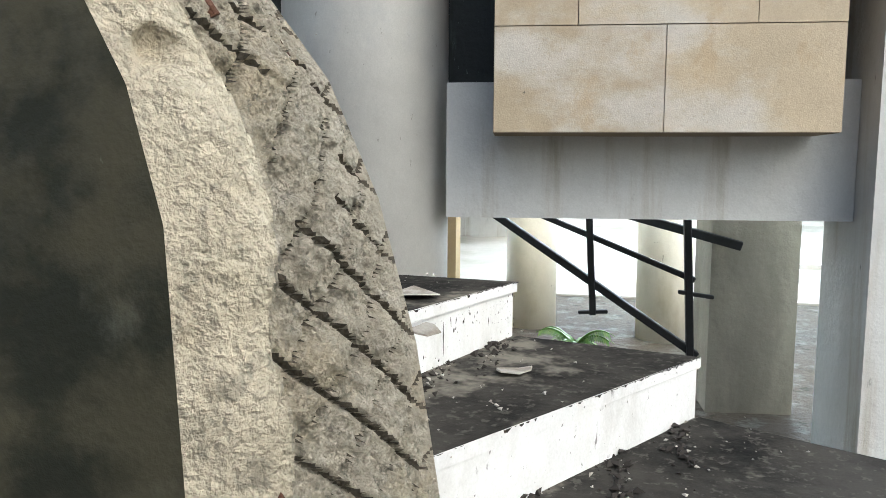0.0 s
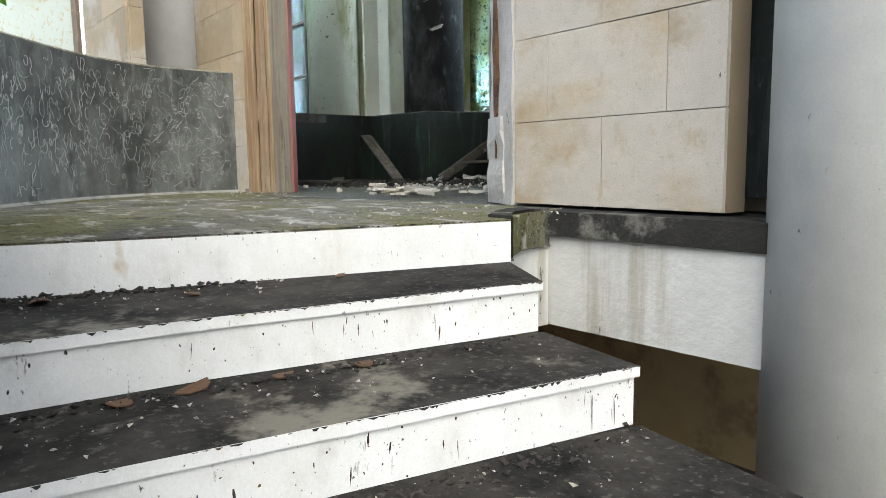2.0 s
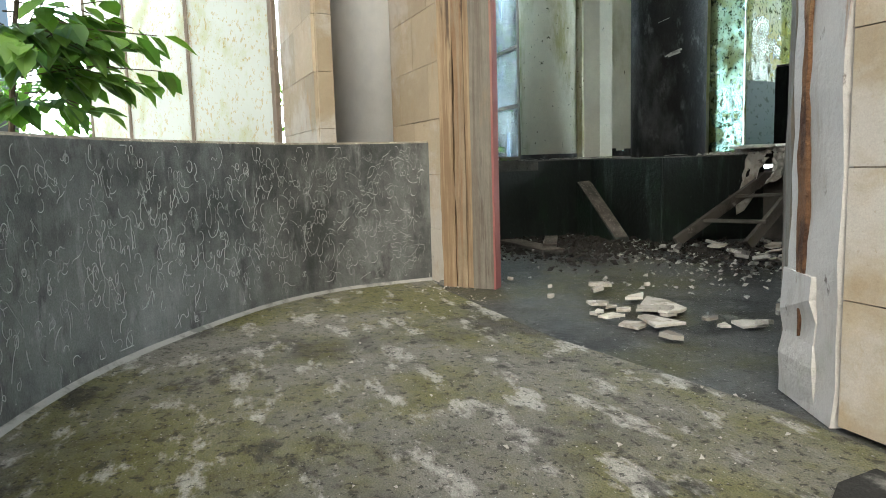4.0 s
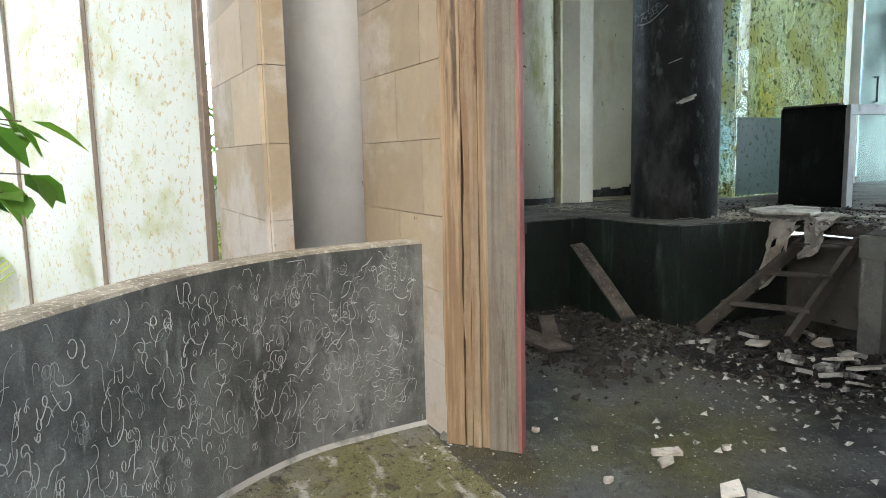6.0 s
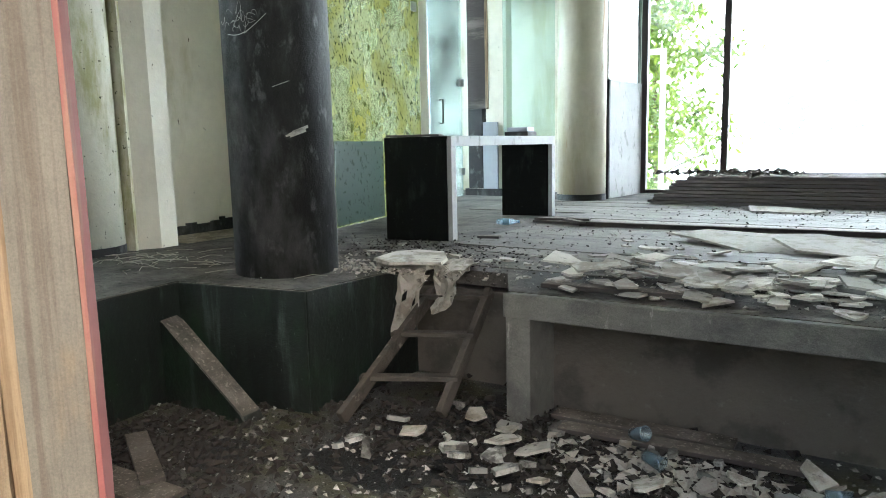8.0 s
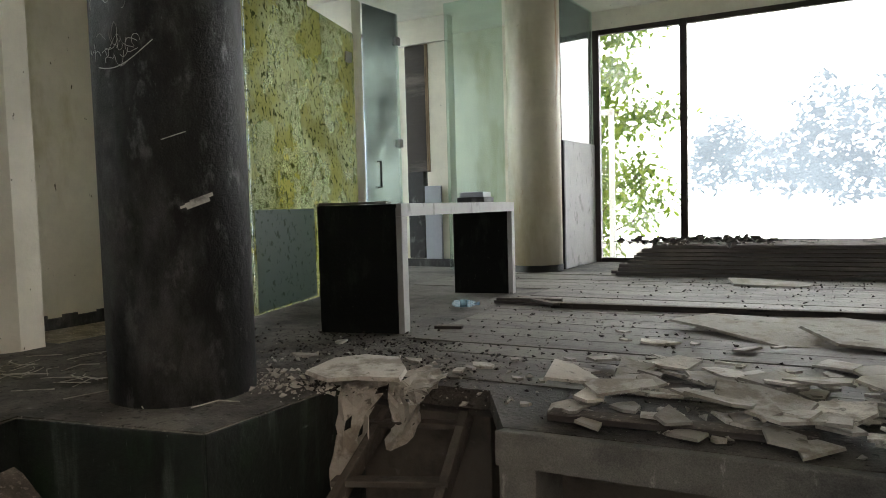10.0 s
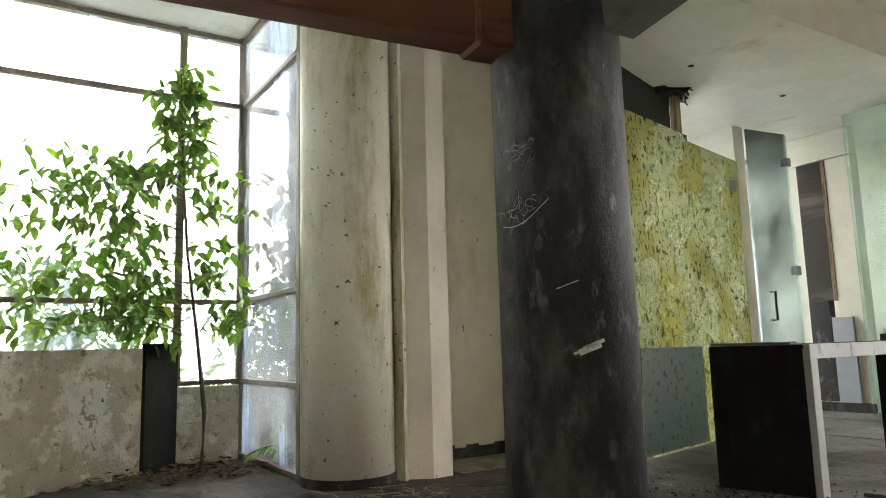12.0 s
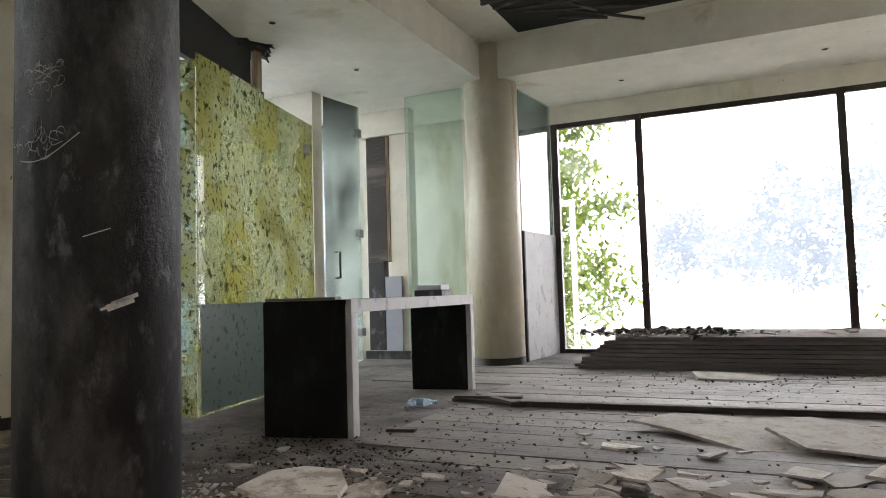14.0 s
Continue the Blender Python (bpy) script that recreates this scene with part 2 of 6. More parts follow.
M["ground"] = material("leafy_ground", (0.12, 0.1, 0.075), 0.9, layers=[((0.2, 0.19, 0.17), 6, 0.5, 0.62, 0.8, ONE, 8), ((0.03, 0.03, 0.02), 9, 0.55, 0.66, 0.8, ONE, 6)], bump=[(20, 0.8, ONE)], grain=0.4)
M["bark"] = material("bark", (0.13, 0.1, 0.07), 0.9, bump=[(30, 0.5, (1, 1, 0.2))])
M["debris"] = material("broken_plasterboard", (0.54, 0.505, 0.445), 0.9, layers=[((0.22, 0.19, 0.15), 6, 0.48, 0.62, 0.8, ONE, 8), ((0.07, 0.06, 0.05), 14, 0.6, 0.68, 0.7, ONE, 6)], bump=[(40, 0.3, ONE)], random_tint=0.45, grain=0.2)
M["dirt"] = material("dark_dirt", (0.032, 0.027, 0.023), 0.95, random_tint=0.4)


def glass_material(name, tint, rough=0.02, grime=None, clear=0.9):
    m = bpy.data.materials.new(name)
    m.use_nodes = True
    nt = m.node_tree
    b = nt.nodes["Principled BSDF"]
    out = nt.nodes["Material Output"]
    tr = nt.nodes.new("ShaderNodeBsdfTransparent")
    tr.inputs["Color"].default_value = (*tint, 1)
    gl = nt.nodes.new("ShaderNodeBsdfGlossy")
    gl.inputs["Roughness"].default_value = rough
    fr = nt.nodes.new("ShaderNodeFresnel")
    fr.inputs["IOR"].default_value = 1.5
    mx = nt.nodes.new("ShaderNodeMixShader")
    nt.links.new(fr.outputs[0], mx.inputs[0])
    nt.links.new(tr.outputs[0], mx.inputs[1])
    nt.links.new(gl.outputs[0], mx.inputs[2])
    last = mx.outputs[0]
    for col, sc, lo, hi, strength, stretch in grime or ():
        b2 = nt.nodes.new("ShaderNodeBsdfDiffuse")
        b2.inputs["Color"].default_value = (*col, 1)
        tl = nt.nodes.new("ShaderNodeBsdfTranslucent")
        tl.inputs["Color"].default_value = (*col, 1)
        ad = nt.nodes.new("ShaderNodeMixShader")
        nt.links.new(b2.outputs[0], ad.inputs[1])
        nt.links.new(tl.outputs[0], ad.inputs[2])
        m2 = nt.nodes.new("ShaderNodeMixShader")
        nt.links.new(band(nt, noise_fac(nt, sc, 5, 0.65, stretch), lo, hi, strength), m2.inputs[0])
        nt.links.new(last, m2.inputs[1])
        nt.links.new(ad.outputs[0], m2.inputs[2])
        last = m2.outputs[0]
    nt.nodes.remove(b)
    nt.links.new(last, out.inputs["Surface"])
    return m


M["glass"] = glass_material("dirty_window_glass", (0.86, 0.93, 0.93), grime=[((0.75, 0.82, 0.85), 2.0, 0.3, 0.8, 0.2, (1, 1, 0.5)), ((0.42, 0.55, 0.78), 4.0, 0.48, 0.66, 0.4, (1, 1, 0.14))])
M["mossglass"] = glass_material("mouldy_glass", (0.62, 0.76, 0.7), grime=[((0.2, 0.21, 0.115), 1.1, 0.25, 0.7, 0.85, ONE), ((0.14, 0.135, 0.03), 1.8, 0.45, 0.6, 0.6, ONE), ((0.04, 0.05, 0.01), 5.5, 0.6, 0.68, 0.7, ONE), ((0.012, 0.016, 0.004), 19, 0.57, 0.6, 0.95, (1, 1, 0.8)), ((0.012, 0.016, 0.004), 42, 0.6, 0.63, 0.95, (1, 1, 0.8))])
M["greenglass"] = glass_material("green_tinted_glass", (0.86, 0.96, 0.92), grime=[((0.65, 0.76, 0.7), 1.0, 0.2, 0.9, 0.12, ONE)])
M["clearglass"] = glass_material("clear_window_glass", (0.93, 0.96, 0.96), grime=[((0.75, 0.8, 0.85), 0.8, 0.5, 0.8, 0.12, ONE)])
# First layer is a whitish film painted as bright sky; the others are stains.
M["stainglass"] = glass_material("sky_whitened_stained_glass", (0.9, 0.94, 0.9), grime=[((0.6, 0.61, 0.56), 0.9, 0.0, 0.35, 0.7, ONE), ((0.36, 0.36, 0.2), 3, 0.48, 0.66, 0.6, ONE), ((0.36, 0.24, 0.08), 18, 0.56, 0.64, 0.6, ONE)])
M["greyfilm"] = glass_material("frosted_film", (0.55, 0.65, 0.62), 0.3, grime=[((0.095, 0.125, 0.115), 1.0, 0.0, 0.4, 0.75, ONE), ((0.03, 0.04, 0.03), 14, 0.56, 0.64, 0.7, ONE)])

# ---- builders ----


def empty(name, at=(0, 0, 0), label="", category="", group="", kind=""):
    ob = new(name)
    ob.location = at
    ob.empty_display_size = 0.1
    return tagged(ob, label, category, group, kind)


def world_at(ob):
    p = Vector((0, 0, 0))
    while ob:
        p = p + Vector(ob.location)
        ob = ob.parent
    return p


def part(name, bm, mat, parent=None, label="", category="", group="", kind="", smooth=False):
    me = bpy.data.meshes.new(name)
    bmesh.ops.recalc_face_normals(bm, faces=bm.faces)
    if smooth:
        for f in bm.faces:
            f.smooth = True
    bm.to_mesh(me)
    bm.free()
    me.materials.append(M[mat] if isinstance(mat, str) else mat)
    ob = new(name, me)
    if parent:
        ob.location = -world_at(parent)
        ob.parent = parent
    return tagged(ob, label, category, group, kind)


def box(bm, x0, x1, y0, y1, z0, z1, bevel=0.0):
    r = bmesh.ops.create_cube(bm, size=1, matrix=Matrix.LocRotScale(((x0 + x1) / 2, (y0 + y1) / 2, (z0 + z1) / 2), None, (abs(x1 - x0), abs(y1 - y0), abs(z1 - z0))))
    if bevel:
        edges = list({e for v in r["verts"] for e in v.link_edges})
        bmesh.ops.bevel(bm, geom=edges, offset=bevel, segments=2, affect="EDGES", profile=0.6)
    return bm


def bar(bm, a, b, w, h, bevel=0.0, up=(0, 0, 1)):
    """A straight bar of section w by h from a to b."""
    a, b = Vector(a), Vector(b)
    d = b - a
    z = d.normalized()
    x = z.cross(Vector(up))
    if x.length < 1e-4:
        x = Vector((1, 0, 0))
    x.normalize()
    y = x.cross(z)
    m = Matrix((x, y, z)).transposed().to_4x4()
    r = bmesh.ops.create_cube(bm, size=1, matrix=Matrix.Translation((a + b) / 2) @ m @ Matrix.Diagonal((w, h, d.length, 1)))
    if bevel:
        edges = list({e for v in r["verts"] for e in v.link_edges})
        bmesh.ops.bevel(bm, geom=edges, offset=bevel, segments=1, affect="EDGES")
    return bm


def prism(bm, poly, z0, z1, bevel=0.0):
    low = [bm.verts.new((x, y, z0)) for x, y in poly]
    top = [bm.verts.new((x, y, z1)) for x, y in poly]
    n = len(poly)
    faces = [bm.faces.new(low[::-1]), bm.faces.new(top)]
    for i in range(n):
        faces.append(bm.faces.new((low[i], low[(i + 1) % n], top[(i + 1) % n], top[i])))
    if bevel:
        edges = list({e for f in faces for e in f.edges})
        bmesh.ops.bevel(bm, geom=edges, offset=bevel, segments=2, affect="EDGES", profile=0.6)
    return bm


def rod(bm, x, y, z0, z1, r, seg=48, rings=1):
    ps = []
    for k in range(rings + 1):
        z = z0 + (z1 - z0) * k / rings
        ps.append([bm.verts.new((x + r * math.cos(i * math.tau / seg), y + r * math.sin(i * math.tau / seg), z)) for i in range(seg)])
    for a, b in zip(ps, ps[1:]):
        for i in range(seg):
            bm.faces.new((a[i], a[(i + 1) % seg], b[(i + 1) % seg], b[i]))
    bm.faces.new(ps[0][::-1])
    bm.faces.new(ps[-1])
    return bm


def tube(bm, points, radius, seg=6, taper=1.0):
    """A round bar along points."""
    rings = []
    pts = [Vector(p) for p in points]
    for i, p in enumerate(pts):
        d = (pts[min(i + 1, len(pts) - 1)] - pts[max(i - 1, 0)]).normalized()
        x = d.orthogonal().normalized()
        y = d.cross(x)
        r = radius * (1 + (taper - 1) * i / max(1, len(pts) - 1))
        rings.append([bm.verts.new(p + r * (x * math.cos(k * math.tau / seg) + y * math.sin(k * math.tau / seg))) for k in range(seg)])
    for a, b in zip(rings, rings[1:]):
        off = min(range(seg), key=lambda o: (a[0].co - b[o].co).length)
        for k in range(seg):
            bm.faces.new((a[k], a[(k + 1) % seg], b[(k + 1 + off) % seg], b[(k + off) % seg]))
    bm.faces.new(rings[0][::-1])
    bm.faces.new(rings[-1])
    return bm


def BM():
    return bmesh.new()


def lerp(a, b, f):
    return tuple(p + (q - p) * f for p, q in zip(a, b))


def offset_line(a, b, d):
    """The segment a-b shifted d metres to its left."""
    x, y = b[0] - a[0], b[1] - a[1]
    n = math.hypot(x, y)
    return (a[0] - y / n * d, a[1] + x / n * d), (b[0] - y / n * d, b[1] + x / n * d)


def wall_slab(name, a, b, z0, z1, thick, mat, kind="structure", label="", category="wall", bevel=0.0):
    """A wall whose face runs a-b, with its body to the left of that line."""
    c, d = offset_line(a, b, thick)
    return part(name, prism(BM(), [a, b, d, c], z0, z1, bevel), mat, None, label, category, "", kind)


H = 0.78      # raised floor
GROUND = -1.5
RISE = 0.15
CEIL, CEIL_HIGH, CEIL_WEST = 4.58, 5.05, 4.98
WINDOW_TOP = 4.3


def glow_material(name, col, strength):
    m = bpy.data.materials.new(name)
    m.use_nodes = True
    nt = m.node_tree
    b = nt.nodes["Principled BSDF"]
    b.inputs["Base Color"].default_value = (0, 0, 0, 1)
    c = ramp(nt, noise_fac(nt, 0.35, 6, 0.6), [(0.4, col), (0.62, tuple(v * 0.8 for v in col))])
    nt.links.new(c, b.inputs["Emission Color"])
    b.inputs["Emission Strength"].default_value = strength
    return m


# Emissive sheets in place of sky; their strength brightens the rooms.
M["skyglow_north"] = glow_material("sky_glow_sheet_north", (0.95, 0.98, 1.0), 14.0)
M["skyglow_west"] = glow_material("sky_glow_sheet_west", (0.93, 0.98, 1.0), 13.0)
M["greypaint"] = material("worn_grey_paint", (0.36, 0.36, 0.36), 0.6, layers=[((0.12, 0.12, 0.12), 8, 0.55, 0.68, 0.7, (1, 1, 0.5), 6)], bump=[(40, 0.2, ONE)])
M["blackboard"] = material("black_laminate", (0.007, 0.008, 0.007), 0.6, layers=[((0.02, 0.023, 0.02), 9, 0.52, 0.68, 0.7, (1, 1, 0.35), 12), ((0.16, 0.16, 0.15), 50, 0.68, 0.72, 0.6, ONE, 4)], bump=[(40, 0.15, ONE)], spec=0.08)
M["redpaint"] = material("faded_red_paint", (0.27, 0.09, 0.08), 0.7, layers=[((0.3, 0.2, 0.13), 7, 0.52, 0.66, 0.6, (1, 1, 0.1), 6)])
M["greywood"] = material("greyed_bare_wood", (0.2, 0.18, 0.145), 0.8, layers=[((0.13, 0.105, 0.078), 36, 0.44, 0.62, 0.8, (1, 1, 0.025), 10), ((0.08, 0.062, 0.045), 9, 0.56, 0.64, 0.8, (1, 1, 0.1), 9), ((0.3, 0.19, 0.09), 1.5, 0.54, 0.66, 0.6, (1, 1, 0.4), 5)], bump=[(30, 0.7, (1, 1, 0.05))], grain=0.25)
M["tanwood"] = material("pale_tan_stripped_wood", (0.27, 0.205, 0.13), 0.75, layers=[((0.2, 0.11, 0.05), 30, 0.46, 0.62, 0.75, (1, 1, 0.03), 10), ((0.07, 0.035, 0.02), 8, 0.6, 0.66, 0.85, (1, 1, 0.12), 9), ((0.44, 0.36, 0.24), 3, 0.5, 0.66, 0.6, (1, 1, 0.2), 6)], bump=[(30, 0.7, (1, 1, 0.05))], grain=0.25)
M["rustsplit"] = material("rusty_brown_rot", (0.2, 0.1, 0.045), 0.95, layers=[((0.05, 0.022, 0.012), 9, 0.46, 0.6, 0.85, (1, 1, 0.4), 9), ((0.36, 0.22, 0.1), 14, 0.58, 0.68, 0.7, (1, 1, 0.3), 8)], bump=[(40, 1.0, ONE)], grain=0.3)
# Dark brown painted into the mortar grooves as shade, to deepen them.
M["grooveshade"] = material("brown_shade_in_the_keyed_mortar", (0.13, 0.11, 0.08), 0.95, layers=[((0.4, 0.35, 0.26), 40, 0.55, 0.65, 0.7, ONE, 8)], bump=[(120, 0.8, ONE)], grain=0.3)
M["soot"] = material("black_wet_soot", (0.012, 0.012, 0.012), 0.5, layers=[((0.06, 0.06, 0.058), 12, 0.55, 0.66, 0.7, ONE, 10), ((0.35, 0.34, 0.32), 50, 0.68, 0.72, 0.8, ONE, 4)], bump=[(50, 0.8, ONE)], grain=0.4)
M["greybeige"] = material("grey_beige_render", (0.3, 0.275, 0.215), 0.85, layers=[((0.17, 0.15, 0.115), 2.4, 0.48, 0.64, 0.6, (1, 1, 0.3), 8)], bump=[(30, 0.3, ONE)])
M["rustcream"] = material("rust_stained_cream_paint", (0.72, 0.67, 0.55), 0.6, layers=[((0.4, 0.33, 0.15), 1.2, 0.48, 0.66, 0.6, (1, 1, 0.25), 8), ((0.4, 0.18, 0.06), 2.6, 0.6, 0.68, 0.75, (1, 1, 0.2), 9), ((0.07, 0.06, 0.03), 16, 0.7, 0.73, 0.9, (1, 1, 0.5), 4)], bump=[(20, 0.15, ONE)])
M["rustpost"] = material("rust_streaked_white_post", (0.52, 0.5, 0.47), 0.75, layers=[((0.34, 0.3, 0.25), 12, 0.5, 0.68, 0.6, (1, 1, 0.2), 9), ((0.24, 0.12, 0.05), 5, 0.62, 0.7, 0.8, (1, 1, 0.16), 8), ((0.05, 0.03, 0.02), 8, 0.63, 0.68, 0.8, (1, 1, 0.4), 6), ((0.3, 0.32, 0.22), 3, 0.56, 0.7, 0.6, ONE, 6)], bump=[(30, 0.5, ONE)])
M["peeled"] = material("patchy_peeling_plaster", (0.74, 0.69, 0.58), 0.9, layers=[((0.46, 0.4, 0.29), 2.4, 0.43, 0.5, 0.85, ONE, 14), ((0.78, 0.75, 0.69), 1.7, 0.56, 0.585, 0.9, ONE, 10), ((0.22, 0.18, 0.13), 11, 0.57, 0.64, 0.8, ONE, 12), ((0.04, 0.033, 0.026), 6, 0.66, 0.69, 0.9, ONE, 9), ((0.36, 0.14, 0.08), 3.6, 0.68, 0.71, 0.8, (0.5, 0.5, 2), 6)], bump=[(14, 1.0, ONE), (60, 0.8, ONE)], grain=0.3)
M["chalk"] = material("chalk_white", (0.48, 0.48, 0.46), 0.95, layers=[((0.16, 0.16, 0.155), 9, 0.48, 0.62, 0.8, ONE, 6)])
M["redwood"] = material("red_brown_timber", (0.16, 0.055, 0.03), 0.6, layers=[((0.05, 0.02, 0.015), 5, 0.5, 0.64, 0.8, (1, 0.1, 1), 6)], bump=[(30, 0.4, (1, 0.1, 1))])
M["plastic"] = glass_material("clear_plastic", (0.85, 0.93, 0.97), 0.08, grime=[((0.6, 0.75, 0.85), 6, 0.3, 0.8, 0.45, ONE)])
M["bluelabel"] = material("pale_blue_label", (0.3, 0.5, 0.65), 0.5)
M["dryleaf"] = material("dry_brown_leaf", (0.13, 0.075, 0.04), 0.8, random_tint=0.4)
M["plank"] = material("dusty_grey_floorboard", (0.2, 0.182, 0.16), 0.75, spec=0.2, layers=[((0.075, 0.067, 0.06), 2.0, 0.47, 0.64, 0.85, (0.5, 1.5, 1), 11), ((0.025, 0.022, 0.02), 24, 0.58, 0.64, 0.85, ONE, 6), ((0.4, 0.38, 0.34), 55, 0.67, 0.71, 0.7, ONE, 4)], bump=[(30, 0.4, (0.1, 1, 1))], random_tint=0.25, grain=0.4)
M["darkplank"] = material("dark_old_board", (0.06, 0.05, 0.045), 0.75, layers=[((0.16, 0.14, 0.12), 4, 0.52, 0.68, 0.7, (0.2, 1, 1), 7)], bump=[(40, 0.5, (0.1, 1, 1))], random_tint=0.4, top=((0.05, 0.043, 0.036), (0.15, 0.13, 0.11)))
M["chrome"] = material("brushed_steel", (0.35, 0.35, 0.35), 0.3, 1.0)
M["steelblue"] = material("pale_grey_board", (0.38, 0.41, 0.46), 0.6)
M["rust"] = material("rusty_bar", (0.1, 0.045, 0.025), 0.9, bump=[(60, 0.6, ONE)])
M["plasterframe"] = M["plaster"]


def leaf_material(name, low, high, glow):
    """Leaf skin that also lets light through; each leaf has a tint of its own."""
    m = bpy.data.materials.new(name)
    m.use_nodes = True
    nt = m.node_tree
    b = nt.nodes["Principled BSDF"]
    b.inputs["Roughness"].default_value = 0.45
    geo = nt.nodes.new("ShaderNodeNewGeometry")
    c = ramp(nt, geo.outputs["Random Per Island"], [(0.0, low), (1.0, high)])
    nt.links.new(c, b.inputs["Base Color"])
    tl = nt.nodes.new("ShaderNodeBsdfTranslucent")
    t2 = mix(nt, 1.0, c, glow, "MULTIPLY")
    nt.links.new(t2, tl.inputs["Color"])
    mx = nt.nodes.new("ShaderNodeAddShader")
    nt.links.new(b.outputs[0], mx.inputs[0])
    nt.links.new(tl.outputs[0], mx.inputs[1])
    nt.links.new(mx.outputs[0], nt.nodes["Material Output"].inputs["Surface"])
    return m


M["leaf"] = leaf_material("green_leaf", (0.045, 0.11, 0.018), (0.12, 0.2, 0.035), (0.5, 0.6, 0.2))
M["sunleaf"] = leaf_material("sunlit_yellow_green_leaf", (0.075, 0.15, 0.02), (0.22, 0.29, 0.045), (0.16, 0.18, 0.06))
M["paleleaf"] = leaf_material("yellow_green_leaf", (0.13, 0.19, 0.03), (0.28, 0.3, 0.06), (0.5, 0.55, 0.2))
M["curbstone"] = material("mouldy_black_curb", (0.04, 0.038, 0.034), 0.9, spec=0.15, grain=0.4, layers=[((0.25, 0.24, 0.21), 5, 0.52, 0.64, 0.7, ONE, 9)], bump=[(25, 0.6, ONE)])
M["oldwood"] = material("dark_grey_old_wood", (0.085, 0.074, 0.062), 0.8, layers=[((0.3, 0.28, 0.24), 8, 0.62, 0.7, 0.7, ONE, 8), ((0.04, 0.035, 0.03), 5, 0.5, 0.64, 0.8, ONE, 8)], bump=[(40, 0.5, ONE)])
M["outerdark"] = material("smooth_black_green_cement", (0.055, 0.05, 0.032), 0.65, spec=0.15, layers=[((0.014, 0.015, 0.011), 6, 0.46, 0.6, 0.9, ONE, 12), ((0.13, 0.13, 0.1), 9, 0.54, 0.7, 0.55, (1, 1, 0.6), 12), ((0.28, 0.28, 0.26), 30, 0.68, 0.73, 0.7, (1, 1, 0.4), 5)], bump=[(30, 0.2, ONE)])
M["coveconcrete"] = material("pale_cement", (0.34, 0.33, 0.3), 0.9, layers=[((0.1, 0.1, 0.09), 5, 0.5, 0.62, 0.7, ONE, 8)])
# Darker than the debris colour, with dark patches, for lumps in the pit.
M["pitdebris"] = material("dark_patched_plaster_lump", (0.42, 0.41, 0.38), 0.95, layers=[((0.06, 0.055, 0.05), 7, 0.44, 0.6, 0.9, ONE, 9)], bump=[(40, 0.5, ONE)], random_tint=0.6)
M["undercement"] = material("brown_grey_cement", (0.125, 0.112, 0.094), 0.9, layers=[((0.05, 0.047, 0.042), 2.5, 0.48, 0.64, 0.7, ONE, 10), ((0.2, 0.19, 0.17), 12, 0.6, 0.7, 0.4, ONE, 8)], bump=[(30, 0.5, ONE)])
M["mould"] = material("black_mould_streak", (0.03, 0.027, 0.024), 0.95, layers=[((0.16, 0.11, 0.05), 6, 0.55, 0.66, 0.7, ONE, 6)])

# ---- ground and floors ----
# Added yard sheet; its whiteness stands in for brightly lit ground.
part("pavement_yard", prism(BM(), [(-30, 7.6), (30, 7.6), (30, 45), (-30, 45)], GROUND + 0.001, GROUND + 0.02), "paving", None, "added pale yard behind the building, whitened as sunlit ground", "pavement", "", "structure")
part("ground", prism(BM(), [(-400, -400), (400, -400), (400, 400), (-400, 400)], GROUND - 0.2, GROUND), "ground", None, "leaf-littered bare ground around the building", "ground", "", "structure")

RAIL = [(-0.85, 0.955), (-1.2, 0.92), (-2.2, 0.87), (-2.98, 0.95), (-3.57, 1.09), (-4.05, 1.3), (-4.6, 1.66), (-4.96, 1.97), (-5.2, 2.33), (-5.29, 2.68), (-5.34, 3.0)]


def smooth_line(pts, steps=6):
    out = []
    p = [pts[0]] + list(pts) + [pts[-1]]
    for i in range(1, len(p) - 2):
        for k in range(steps):
            t = k / steps
            out.append(tuple(0.5 * (2 * b + (c - a) * t + (2 * a - 5 * b + 4 * c - d) * t * t + (3 * b - a - 3 * c + d) * t ** 3) for a, b, c, d in zip(p[i - 1], p[i], p[i + 1], p[i + 2])))
    return out + [tuple(pts[-1])]


RAIL_IN = smooth_line(RAIL)
EDGE = [(-2.06, 0.9), (-2.03, 1.15), (-1.94, 1.54), (-1.86, 1.95), (-1.78, 2.38), (-1.7, 2.79)]
porch_poly = EDGE + [(-1.86, 2.98), (-1.95, 3.2), (-2.0, 3.32), (-2.5, 3.3), (-3.6, 3.05), (-4.92, 2.95), (-5.34, 2.98)] + [q for q in RAIL_IN[::-1] if -5.3 < q[0] < -2.1]
part("floor_porch", prism(BM(), porch_poly, -0.14, 0.0), "porch", None, "moss-stained worn screed porch floor", "floor", "", "structure")
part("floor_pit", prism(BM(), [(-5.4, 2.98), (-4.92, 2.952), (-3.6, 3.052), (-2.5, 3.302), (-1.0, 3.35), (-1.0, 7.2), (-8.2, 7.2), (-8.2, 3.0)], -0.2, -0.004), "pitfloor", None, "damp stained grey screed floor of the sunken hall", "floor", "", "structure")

FRONT = [(-7.1, 3.1), (-7.25, 4.44), (-7.37, 5.28), (-6.36, 5.45), (-6.28, 6.48), (-5.53, 6.5), (-5.25, 6.0), (-3.4, 6.06), (-1.0, 6.12)]
part("floor_raised", prism(BM(), FRONT + [(-1.0, 14.3), (-11.3, 14.3), (-11.3, 2.6), (-7.1, 2.6)], H - 0.1, H), "dustfloor", None, "dusty raised floor strewn with dirt", "floor", "", "structure")


